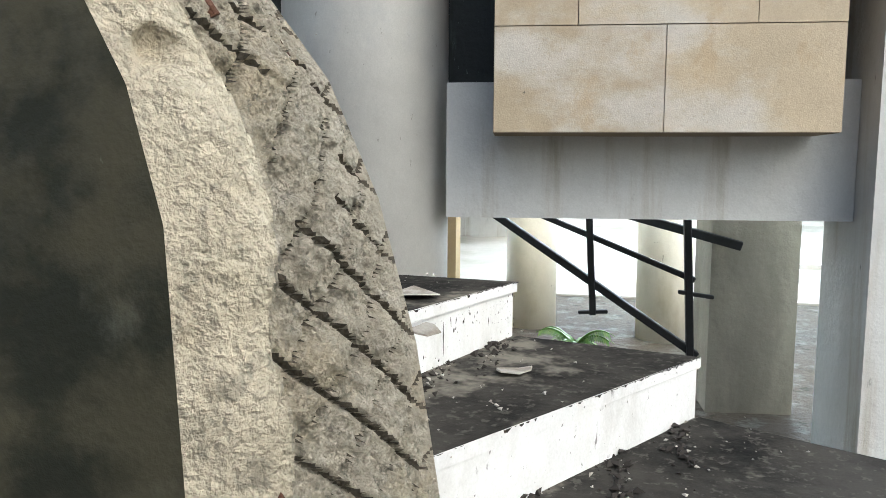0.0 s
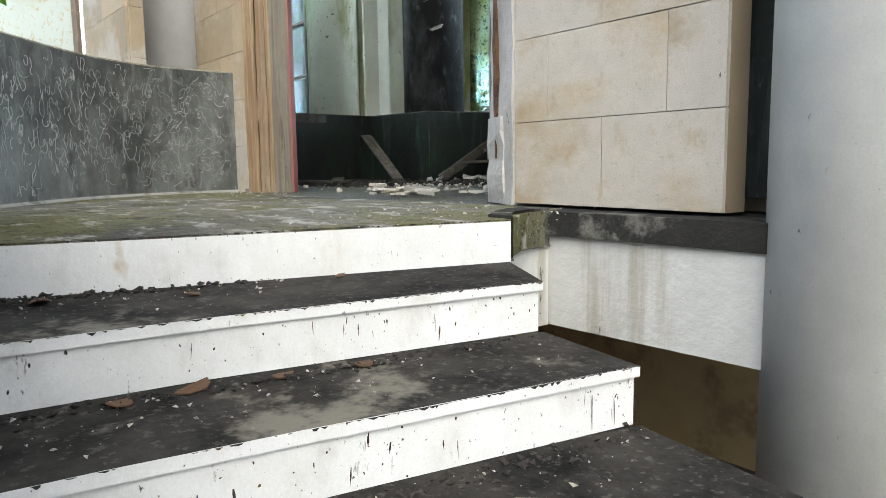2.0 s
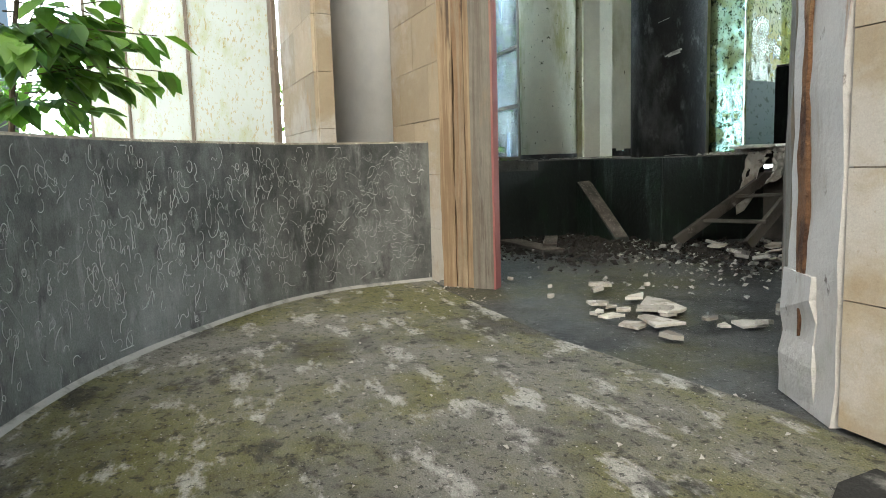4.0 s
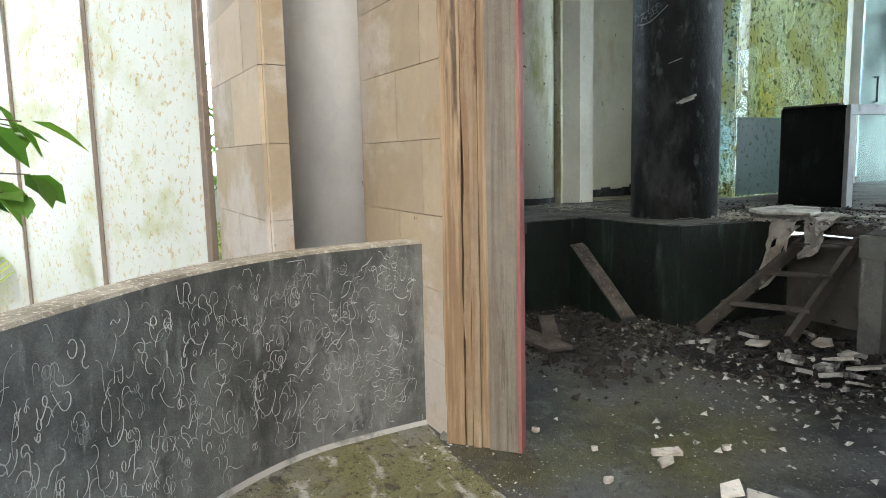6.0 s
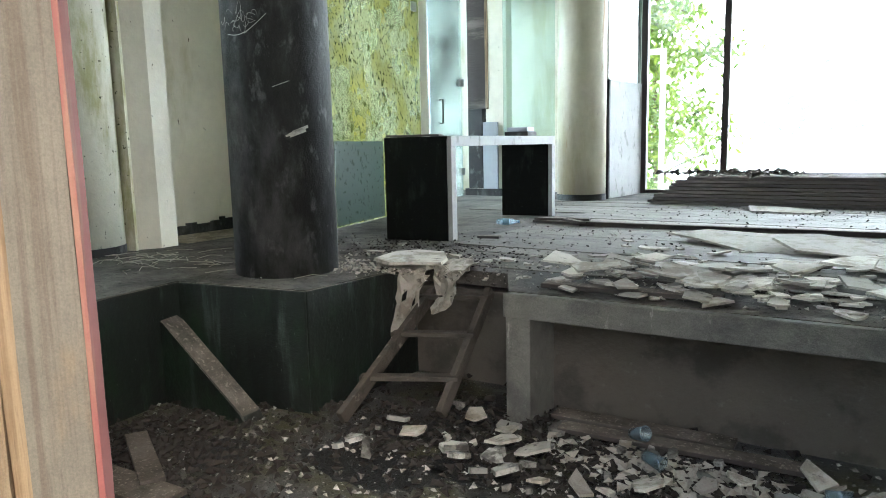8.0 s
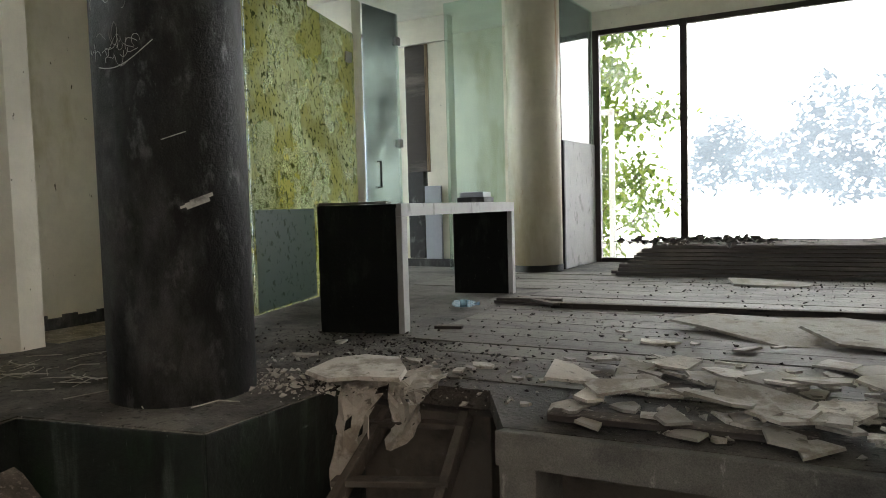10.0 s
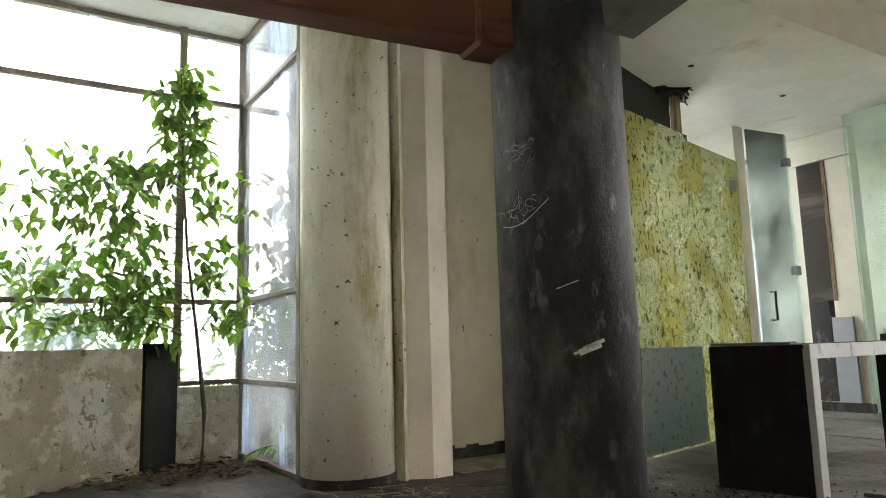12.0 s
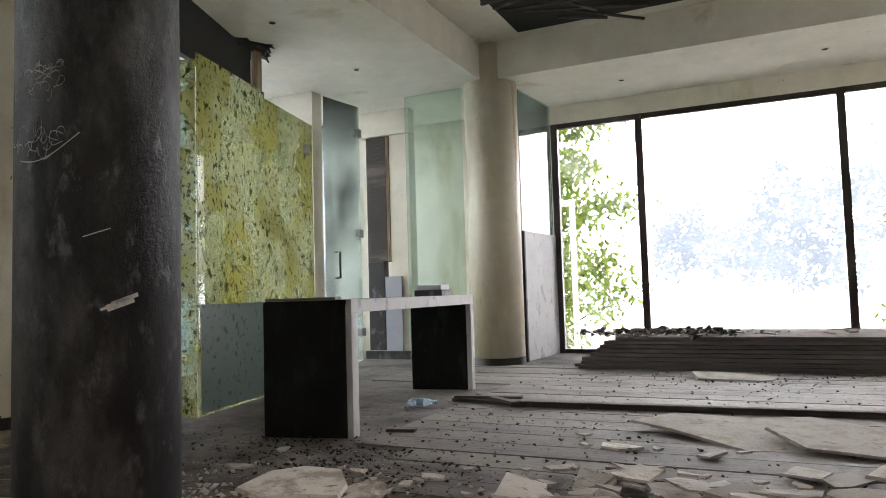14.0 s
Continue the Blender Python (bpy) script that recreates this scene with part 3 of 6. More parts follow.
def pit_wall(name, a, b, mat, label, d=0.02, z1=H - 0.006):
    c, e = offset_line(a, b, 0.2)
    a2, b2 = offset_line(a, b, -d)
    return part(name, prism(BM(), [a2, b2, e, c], -0.1, z1, 0.008), mat, None, label, "wall", "", "structure")


pit_wall("wall_pit_west", FRONT[0], FRONT[2], "mosswall", "black damp cement side of the raised floor", 0.012)
pit_wall("wall_pit_north", FRONT[2], FRONT[3], "mosswall", "green-black damp cement side of the raised floor", 0.012)
pit_wall("wall_pit_stair", FRONT[3], FRONT[4], "mosswall", "green-black damp cement cheek wall", 0.012)
pit_wall("wall_pit_back", FRONT[4], FRONT[5], "undercement", "dark cement wall behind the ladder", 0.0, H - 0.135)
part("wall_under_slab", prism(BM(), [(-5.1, 6.3), (-1.0, 6.42), (-1.0, 6.6), (-5.1, 6.5)], -0.1, H - 0.101), "undercement", None, "dark cement wall set back under the slab", "wall", "", "structure")
part("wall_slab_cheek", prism(BM(), [(-5.255, 5.965), (-5.1, 5.97), (-5.1, 6.6), (-5.52, 6.6)], -0.1, H - 0.151, 0.006), "concrete", None, "rough concrete support pier under the slab", "wall", "", "structure")
part("slab_edge", prism(BM(), [(-5.27, 5.955), (-1.0, 6.085), (-1.0, 6.3), (-5.1, 6.3)], H - 0.15, H - 0.004, 0.008), "concrete", None, "rough concrete slab edge beam", "beam", "", "structure")

# ---- staircase ----
NOSE = {
    6: EDGE,
    5: [(-1.43, 0.9), (-1.42, 1.23), (-1.41, 1.66), (-1.31, 2.6)],
    4: [(-1.03, 0.9), (-1.015, 1.37), (-0.99, 1.7), (-0.9, 2.55)],
    3: [(-0.64, 0.94), (-0.6, 1.38), (-0.57, 1.75), (-0.46, 2.51)],
    2: [(-0.5, 0.95), (-0.386, 1.42), (-0.22, 1.79), (0.02, 2.43)],
    1: [(-0.36, 0.96), (-0.1, 1.44), (0.17, 1.84), (0.485, 2.3)],
    0: [(-0.06, 1.06), (0.2, 1.36), (0.55, 1.68), (0.93, 2.05)],
    -1: [(0.06, 1.02), (0.4, 1.2), (0.85, 1.42), (1.3, 1.66)],
    -2: [(0.08, 0.84), (0.45, 0.92), (1.0, 1.06), (1.55, 1.22)],
    -3: [(0.05, 0.66), (0.45, 0.66), (1.0, 0.7), (1.6, 0.76)],
}
stairs = empty("staircase", (0.4, 1.0, GROUND), "curving staircase with dirty dark treads and white marble risers", "stairs", "", "structure")
for k in range(6, -4, -1):
    z = -RISE * (6 - k)
    nose = NOSE[k]
    back = NOSE.get(k + 1)
    if back:
        poly = nose + [back[-1]] + [(x - 0.05, y) for x, y in back[::-1][1:]]
        tread = part("tread", prism(BM(), poly, z - 0.028, z, 0.004), "marble", stairs, "stone tread dark with dirt")
        part("riser", prism(BM(), [(x - 0.012, y - 0.01) for x, y in nose] + [(back[-1][0] - 0.02, back[-1][1] - 0.01)] + [(x - 0.06, y) for x, y in back[::-1][1:]], z - RISE - (0.0 if k > -3 else 0.05), z - 0.0285), "marble", tread, "white marble riser with black mould spots")
    else:
        part("riser", prism(BM(), [(x + 0.006, y) for x, y in nose] + [(x - 0.1, y) for x, y in nose[::-1]], -RISE, -0.006), "marble", stairs, "white marble riser with black mould spots")

# mould streaks running down the risers from the tread edges
random.seed(17)


def along(line, f):
    seg = [math.hypot(b[0] - a[0], b[1] - a[1]) for a, b in zip(line, line[1:])]
    s = f * sum(seg)
    for (a, b), d in zip(zip(line, line[1:]), seg):
        if s <= d:
            return lerp(a, b, s / d), ((b[0] - a[0]) / d, (b[1] - a[1]) / d)
        s -= d
    return line[-1], ((line[-1][0] - line[-2][0]) / seg[-1], (line[-1][1] - line[-2][1]) / seg[-1])


for k, count, long in ((6, 14, 0.04), (5, 16, 0.05), (4, 22, 0.06), (3, 70, 0.07), (2, 34, 0.06), (1, 26, 0.06), (0, 16, 0.05)):
    bm = BM()
    z = -RISE * (6 - k)
    groups = [random.random() for g in range(7)]
    for n in range(count):
        f = min(max(random.choice(groups) + random.gauss(0, 0.06), 0.002), 0.998)
        (x, y), (ux, uy) = along(NOSE[k], f)
        nx, ny = uy, -ux
        z1 = z - random.uniform(0.032, 0.1)
        ln = min(-math.log(random.random() + 0.01) * long * 0.55, RISE - 0.012 - (z - z1))
        w = random.uniform(0.0005, 0.0022)
        cx, cy = x - nx * 0.0075, y - ny * 0.0075
        lean = random.uniform(-0.004, 0.004)
        steps = 5
        prev = None
        for q in range(steps + 1):
            h = q / steps
            ww = w * (0.35 + math.sin(math.pi * min(h + 0.12, 1.0))) * random.uniform(0.6, 1.2)
            o = lean * h
            row = [bm.verts.new((cx + ux * (o - ww), cy + uy * (o - ww), z1 - ln * h)), bm.verts.new((cx + ux * (o + ww), cy + uy * (o + ww), z1 - ln * h))]
            if prev:
                bm.faces.new((prev[0], prev[1], row[1], row[0]))
            prev = row
    for n in range(count * 2 + 90):
        f = random.choice(groups) + random.gauss(0, 0.05) if random.random() < 0.55 else 1 - abs(random.gauss(0, 0.09)) if random.random() < 0.6 else random.random()
        (x, y), (ux, uy) = along(NOSE[k], min(max(f, 0.004), 0.996))
        cx, cy, cz = x - uy * 0.0075, y + ux * 0.0075, z - 0.034 - (RISE - 0.04) * random.random() ** 1.5
        r = 0.0007 + 0.0032 * random.random() ** 4
        st = random.uniform(0.8, 2.2)
        bm.faces.new([bm.verts.new((cx + ux * r * rr * math.cos(a), cy + uy * r * rr * math.cos(a), cz + st * r * rr * math.sin(a))) for a, rr in ((q * math.tau / 7, random.uniform(0.4, 1.2)) for q in range(7))])
    length = sum(math.hypot(q[0] - p[0], q[1] - p[1]) for p, q in zip(NOSE[k], NOSE[k][1:]))
    for n in range(int(length * 60)):
        (x, y), (ux, uy) = along(NOSE[k], random.random() * 0.996 + 0.002)
        cx, cy = x + uy * 0.0016, y - ux * 0.0016
        w, ln = random.uniform(0.002, 0.012), 0.0015 + 0.006 * random.random() ** 3
        cut = [(-w, 0.0), (w, 0.0), (w * random.uniform(0.5, 0.9), -ln * random.uniform(0.3, 0.7)), (w * random.uniform(-0.2, 0.3), -ln), (-w * random.uniform(0.5, 0.9), -ln * random.uniform(0.2, 0.8))]
        bm.faces.new([bm.verts.new((cx + ux * o, cy + uy * o, z - 0.0005 + dz)) for o, dz in cut])
    part("mould_streak", bm, "mould", stairs, "black mould running down the riser", kind="stuff")

# ---- curved parapet ----


def rail_section(i, n):
    """Outer offset point of the parapet at RAIL_IN[i]."""
    a, b = RAIL_IN[max(i - 1, 0)], RAIL_IN[min(i + 1, n - 1)]
    x, y = b[0] - a[0], b[1] - a[1]
    d = math.hypot(x, y)
    return RAIL_IN[i][0] - y / d * 0.15, RAIL_IN[i][1] + x / d * 0.15


bm = BM()
n = len(RAIL_IN)
rows = []
for i, (x, y) in enumerate(RAIL_IN):
    ox, oy = rail_section(i, n)
    low = GROUND
    top = 0.93
    rows.append([bm.verts.new(p) for p in ((x, y, low), (x, y, top - 0.012), (x + (ox - x) * 0.08, y + (oy - y) * 0.08, top), (x + (ox - x) * 0.92, y + (oy - y) * 0.92, top), (ox, oy, top - 0.012), (ox, oy, low))])
for a, b in zip(rows, rows[1:]):
    for k in range(6):
        bm.faces.new((a[k], a[(k + 1) % 6], b[(k + 1) % 6], b[k]))
bm.faces.new(rows[0])
bm.faces.new(rows[-1][::-1])
parapet = part("parapet_wall", bm, "darkscreed", None, "curved dark cement parapet scribbled with chalk", "wall", "", "structure")

# ---- entrance front ----


def tiled_face(parent, a, b, z0, z1, rows_h=0.38, width=0.62, depth=0.02, gap=0.0035, first=0.0, out=1):
    """Stone tiles hung on the face a-b, one object a tile, in staggered rows."""
    L = math.hypot(b[0] - a[0], b[1] - a[1])
    ux, uy = (b[0] - a[0]) / L, (b[1] - a[1]) / L
    nx, ny = uy * out, -ux * out
    z, row = z0, 0
    while z < z1 - 0.02:
        zt = min(z + rows_h, z1)
        s = -((row * 0.5 + first) % 1.0) * width
        while s < L - 0.01:
            s0, s1 = max(s, 0.0), min(s + width, L)
            if s1 - s0 > 0.03:
                p = [(a[0] + ux * (s0 + gap / 2), a[1] + uy * (s0 + gap / 2)), (a[0] + ux * (s1 - gap / 2), a[1] + uy * (s1 - gap / 2))]
                d = depth + random.uniform(-0.002, 0.002)
                poly = [p[0], p[1], (p[1][0] + nx * d, p[1][1] + ny * d), (p[0][0] + nx * d, p[0][1] + ny * d)]
                part("tile", prism(BM(), poly, z + gap / 2, zt - gap / 2), "tile", parent)
            s += width
        z, row = zt, row + 1


def plain_wall(name, poly, z0, z1, mat, label, category="wall"):
    return part(name, prism(BM(), poly, z0, z1), mat, None, label, category, "", "structure")


pier_r = plain_wall("wall_entrance_pier", [(-2.32, 3.345), (-1.27, 3.41), (-1.27, 3.52), (-2.3, 3.8)], 0.012, 5.0, "grout", "pier clad in beige stone tiles beside the entrance")
pier_l = plain_wall("wall_entrance_west", [(-6.12, 2.94), (-5.06, 3.02), (-4.98, 3.3), (-6.12, 3.3)], -0.1, 5.0, "grout", "wall clad in beige stone tiles beside the entrance")
plain_wall("wall_lintel", [(-5.0, 3.32), (-2.36, 3.55), (-2.36, 3.79), (-5.0, 3.56)], 3.6, 5.0, "plaster", "white plastered wall over the entrance")
plain_wall("wall_south_west", [(-11.3, 3.02), (-6.122, 3.02), (-6.122, 3.24), (-11.3, 3.24)], -0.2, 5.0, "plaster", "white plastered outer wall")
# East side is out of view; this wall is added to close it.
plain_wall("wall_east", [(-1.0, 3.8), (-0.8, 3.8), (-0.8, 14.3), (-1.0, 14.3)], -0.2, 5.4, "cream", "unseen cream side wall added to close the hall")
plain_wall("wall_dark_glazing", [(-2.2, 3.5), (1.3, 3.72), (1.3, 3.9), (-2.2, 3.74)], 0.06, 5.0, "mosswall", "dark algae-covered panel between pier and column")
beam_white = plain_wall("beam_plinth", [(-0.37, 3.34), (1.198, 3.5), (1.198, 3.85), (-0.37, 3.68)], -0.48, 0.06, "dirtywhite", "white edge beam with peeling paint", "beam")
plain_wall("beam_plinth_west", [(-1.99, 3.2), (-0.75, 3.33), (-0.75, 3.68), (-1.99, 3.6)], -0.48, -0.1, "dirtywhite", "white edge beam with rain streaks", "beam")
plain_wall("ledge_dark", [(-2.0, 3.17), (-0.9, 3.3), (-0.9, 3.7), (-2.0, 3.6)], -0.099, -0.002, "curbstone", "black mouldy ledge under the pier", "ledge")
block = plain_wall("wall_fascia_block", [(-0.15, 3.12), (1.06, 3.27), (1.02, 3.54), (-0.17, 3.32)], -0.155, 5.0, "grout", "projecting bay clad in beige stone tiles")
plain_wall("wall_undercroft", [(-7.0, 4.35), (-0.6, 4.75), (-0.6, 4.9), (-7.0, 4.5)], GROUND, -0.2, "brownwall", "brown painted undercroft wall")


def column(x, y, z0, z1, mat, label, r=0.36, base=None, name="column"):
    c = empty(name, (x, y, z0), label, "column", "round columns", "structure")
    part("shaft", rod(BM(), x, y, z0, z1, r, 64), mat, c, smooth=False)
    for f in c.children[0].data.polygons:
        f.use_smooth = abs(f.normal.z) < 0.5
    if base:
        part("skirting", rod(BM(), x, y, z0 + 0.001, z0 + base, r + 0.006, 64), "blackpaint", c, "black painted base band")
    return c


column(-0.77, 3.53, GROUND, 5.0, "plaster", "tall round white column at the stair side")
column(-7.01, 5.94, H, 5.05, "blackpaint", "round column painted black with scratched writing")
column(-9.25, 5.68, H, 4.85, "greenstain", "round yellowed white column with mould", base=0.07)
column(-7.5, 12.5, H, 5.05, "rustcream", "round cream column with rust-brown stain", base=0.1)
column(-6.7, 2.85, -0.2, 5.0, "plaster", "round white column on the outer front", r=0.33)
column(-0.25, 6.15, GROUND, -0.2, "cream", "round undercroft pillar with dirty foot", r=0.2)
column(0.75, 5.9, GROUND, -0.2, "cream", "round undercroft pillar with dirty foot", r=0.2)
plain_wall("wall_stair_post", [(1.2, 3.31), (1.8, 3.38), (1.8, 3.9), (1.2, 3.85)], GROUND, 5.0, "dirtywhite", "white post with black mould stains")
plain_wall("wall_undercroft_post", [(0.8, 4.2), (1.22, 4.25), (1.18, 4.65), (0.78, 4.6)], GROUND, -0.2, "greybeige", "grey-beige rendered undercroft post")

# ---- inner walls and ceilings ----
plain_wall("wall_pilaster", [(-9.02, 6.06), (-8.92, 6.24), (-8.93, 6.42), (-9.6, 6.6), (-9.6, 6.06)], H, CEIL, "cream", "cream pilaster beside the round column")
plain_wall("wall_strip", [(-9.06, 5.99), (-8.97, 6.02), (-8.98, 6.052), (-9.3, 6.052), (-9.3, 5.99)], H, CEIL, "greenstain", "narrow yellowed strip beside the round column")
plain_wall("wall_west", [(-9.7, 6.45), (-9.55, 6.45), (-9.55, 7.95), (-9.7, 7.95)], H + 0.1, CEIL, "cream", "cream painted inner wall with a torn foot")
bm = BM()
y = 6.46
while y < 7.9:
    y2 = y + random.uniform(0.05, 0.14)
    box(bm, -9.56, -9.535, y, min(y2, 7.94), H, H + random.uniform(0.08, 0.16))
    y = y2
part("baseboard", bm, "blackpaint", None, "torn black skirting along the cream wall", "skirting", "", "structure")
part("floor_bay", prism(BM(), [(-9.55, 6.5), (-8.9, 6.5), (-8.9, 7.93), (-9.55, 7.93)], H + 0.002, H + 0.008), "darkscreed", None, "dark floor patch in the corner bay", "floor", "", "structure")
plain_wall("wall_bay_return", [(-9.7, 7.952), (-9.0, 7.952), (-9.0, 8.05), (-9.7, 8.05)], H, CEIL, "greenstain", "mouldy cream return wall")
plain_wall("wall_post_white", [(-10.7, 11.5), (-9.74, 11.5), (-9.74, 11.72), (-10.7, 11.72)], H, CEIL, "cream", "cream wall end beside the glass door")
plain_wall("wall_post_cream", [(-9.36, 12.95), (-9.02, 12.95), (-9.02, 13.15), (-9.36, 13.15)], H, 4.19, "cream", "cream post beyond the glass door")
plain_wall("wall_soffit", [(-9.9, 12.93), (-9.0, 12.93), (-9.0, 13.1), (-9.9, 13.1)], 4.2, CEIL - 0.005, "ceiling", "white header wall behind the glass")
part("ceiling_west_hall", prism(BM(), [(-9.7, 5.75), (-7.72, 5.75), (-7.72, 14.1), (-10.9, 14.1), (-10.9, 7.9), (-9.7, 7.9)], CEIL, CEIL + 0.06), "ceiling", None, "stained white dropped ceiling with a torn hole", "ceiling", "", "structure")
part("ceiling_north_hall", prism(BM(), [(-7.6, 12.45), (-1.0, 12.45), (-1.0, 14.1), (-7.6, 14.1)], CEIL, CEIL + 0.06), "ceiling", None, "stained white dropped ceiling by the window", "ceiling", "", "structure")
part("ceiling_main", prism(BM(), [(-7.72, 3.3), (-1.0, 3.7), (-1.0, 12.4), (-7.72, 12.4)], CEIL_HIGH, CEIL_HIGH + 0.06), "ceiling", None, "stained white main ceiling with broken panels", "ceiling", "", "structure")
part("ceiling_west_room", prism(BM(), [(-11.3, 3.0), (-7.73, 3.0), (-7.73, 5.74), (-9.71, 5.74), (-9.71, 5.6), (-11.3, 5.6)], CEIL_WEST, CEIL_WEST + 0.06), "ceiling", None, "white ceiling of the glazed corner room", "ceiling", "", "structure")
plain_wall("beam_west", [(-7.72, 5.6), (-7.5, 5.6), (-7.5, 12.3), (-7.72, 12.3)], CEIL - 0.02, CEIL_HIGH - 0.002, "ceiling", "white beam with peeling yellowed paint", "beam")
plain_wall("beam_north", [(-7.3, 12.22), (-1.0, 12.22), (-1.0, 12.44), (-7.3, 12.44)], CEIL - 0.02, CEIL_HIGH - 0.002, "ceiling", "white beam with stained paint", "beam")
# Unseen slab added to block the sky, cut back east to light the yard.
part("roof", prism(BM(), [(-11.6, 2.95), (-6.1, 2.95), (1.5, 3.6), (1.5, 4.7), (-0.8, 4.7), (-0.8, 14.4), (-11.0, 14.4), (-11.0, 7.4), (-9.8, 7.4), (-9.8, 5.7), (-11.6, 5.7)], 5.12, 5.35), "concrete", None, "unseen flat roof slab added to keep out the sky", "roof", "", "structure")
plain_wall("wall_north_west", [(-10.9, 14.1), (-7.12, 14.1), (-7.12, 14.3), (-10.9, 14.3)], H - 0.1, 5.1, "cream", "cream painted north wall")
plain_wall("wall_north_header", [(-7.12, 14.1), (-0.8, 14.1), (-0.8, 14.3), (-7.12, 14.3)], WINDOW_TOP, 5.1, "cream", "wall over the north window")
plain_wall("wall_north_sill", [(-7.12, 14.1), (-0.8, 14.1), (-0.8, 14.3), (-7.12, 14.3)], GROUND, H - 0.01, "dirtywhite", "low wall under the north window")
plain_wall("wall_south_east_upper", [(-2.3, 3.75), (-0.98, 3.78), (-0.98, 3.95), (-2.3, 3.95)], -0.1, 5.1, "cream", "cream inner wall beside the entrance")
part("beam_corbel", prism(BM(), [(-7.15, 6.3), (-6.0, 6.35), (-6.0, 6.55), (-7.15, 6.5)], 3.9, 4.1), "concrete", None, "broken concrete beam stub", "beam", "", "structure")

def ragged(name, a, b, drop, mat, label, count=14):
    """A torn hanging strip from a to b."""
    bm = BM()
    for i in range(count):
        p, q = lerp(a, b, i / count), lerp(a, b, (i + 1) / count)
        d = drop * random.uniform(0.25, 1.0)
        o = random.uniform(-0.06, 0.06)
        v = [bm.verts.new(c) for c in ((p[0], p[1], p[2]), (q[0], q[1], q[2]), (q[0] + o, q[1] + o, q[2] - d * random.uniform(0.4, 1)), (p[0] + o, p[1] + o * 0.5, p[2] - d))]
        f = bm.faces.new(v)
        r = bmesh.ops.extrude_face_region(bm, geom=[f])
        bmesh.ops.translate(bm, vec=(0.012, 0.012, 0.0), verts=[g for g in r["geom"] if isinstance(g, bmesh.types.BMVert)])
    return part(name, bm, mat, None, label, "debris")


ragged("torn_ceiling_edge", (-9.5, 8.95, CEIL - 0.004), (-9.08, 9.78, CEIL - 0.004), 0.12, "darkplank", "torn charred edge hanging from the ceiling hole")
ragged("torn_ceiling_edge", (-9.08, 9.78, CEIL - 0.004), (-9.45, 10.1, CEIL - 0.004), 0.14, "darkplank", "torn charred edge hanging from the ceiling hole", 7)
# Black sheet put behind the glass top as the unlit space above.
plain_wall("wall_glass_header", [(-8.75, 7.96), (-9.36, 9.8), (-9.42, 9.78), (-8.81, 7.96)], 3.99, CEIL - 0.02, "steel_and_void", "black sheet painted as the dark void over the glass screen")
plain_wall("wall_glass_post", [(-9.37, 9.82), (-9.27, 9.8), (-9.3, 9.92), (-9.4, 9.94)], 3.99, CEIL - 0.02, "wood", "stub of a wooden post over the glass screen")

# Thin black plate under the ceiling, painted as a hole's darkness.
part("ceiling_hole_lining", prism(BM(), [(-10.2, 8.7), (-9.6, 8.78), (-9.48, 8.98), (-9.3, 9.12), (-9.36, 9.34), (-9.15, 9.5), (-9.2, 9.66), (-9.04, 9.8), (-9.22, 9.9), (-9.3, 10.08), (-9.6, 10.05), (-10.2, 10.3)], CEIL - 0.012, CEIL - 0.003), "steel_and_void", None, "black plate painted as the dark inside a torn ceiling hole", "ceiling", "", "structure")

# timbers at the black column
for nm, pts, mat, lab in (
    ("timber_beam", [(-7.06, 5.66, 3.5), (-7.3, 3.35, 3.5)], "redwood", "red-brown timber beam fixed to the black column"),
    ("concrete_stub", [(-6.62, 6.02, 3.5), (-5.75, 6.0, 3.62)], "concrete", "broken concrete beam stub on the black column"),
):
    part(nm, bar(BM(), pts[0], pts[1], 0.2, 0.34, 0.015), mat, None, lab, "beam", "", "structure")
part("beam_knuckle", bar(BM(), (-7.05, 5.62, 3.5), (-7.08, 5.4, 3.5), 0.25, 0.38, 0.02), "redwood", None, "peeling plaster stump around the beam end", "beam", "", "structure")

# ---- glazing ----


def pane(name, a, b, z0, z1, mat, parent=None, label="", thick=0.012):
    c, d = offset_line(a, b, thick)
    ob = part(name, prism(BM(), [a, b, d, c], z0, z1), mat, parent, label, "" if parent else "glass", "", "" if parent else "structure")
    ob.visible_shadow = False
    return ob


def window(name, a, b, z0, z1, stiles, rails, mat, glass, label, w=0.06, d=0.07):
    """A framed window along a-b: stiles at fractions of its width, rails at heights."""
    win = empty(name, ((a[0] + b[0]) / 2, (a[1] + b[1]) / 2, z0), label, "window", "", "structure")
    for f in stiles:
        p = lerp(a, b, f)
        part("stile", bar(BM(), (*p, z0), (*p, z1), w, d, 0.004, up=(b[0] - a[0], b[1] - a[1], 0)), mat, win)
    for z in rails:
        part("rail", bar(BM(), (*a, z), (*b, z), d * 0.9, w * 0.8, 0.004), mat, win)
    for f, g in zip(stiles, stiles[1:]):
        pane("pane", lerp(a, b, f), lerp(a, b, g), z0, z1, glass, win)
    return win


window("window_1", (-11.1, 3.2), (-11.1, 5.38), H, CEIL_WEST, (0.0, 0.73, 1.0), (H + 0.03, 1.5, 2.26, 4.25, CEIL_WEST - 0.04), "metal", "glass", "tall dirty west window in bronze frames")
window("window_2", (-11.1, 5.4), (-9.5, 5.4), H, CEIL_WEST, (0.0, 1.0), (H + 0.03, 1.5, 2.26, 4.25, CEIL_WEST - 0.04), "metal", "glass", "tall dirty corner window in bronze frames")
window("window_3", (-7.08, 14.15), (-1.0, 14.15), H, WINDOW_TOP, (0.0, 0.21, 0.64, 1.0), (H + 0.02, WINDOW_TOP - 0.03), "darkmetal", "clearglass", "huge north window in dark frames", 0.11, 0.1)
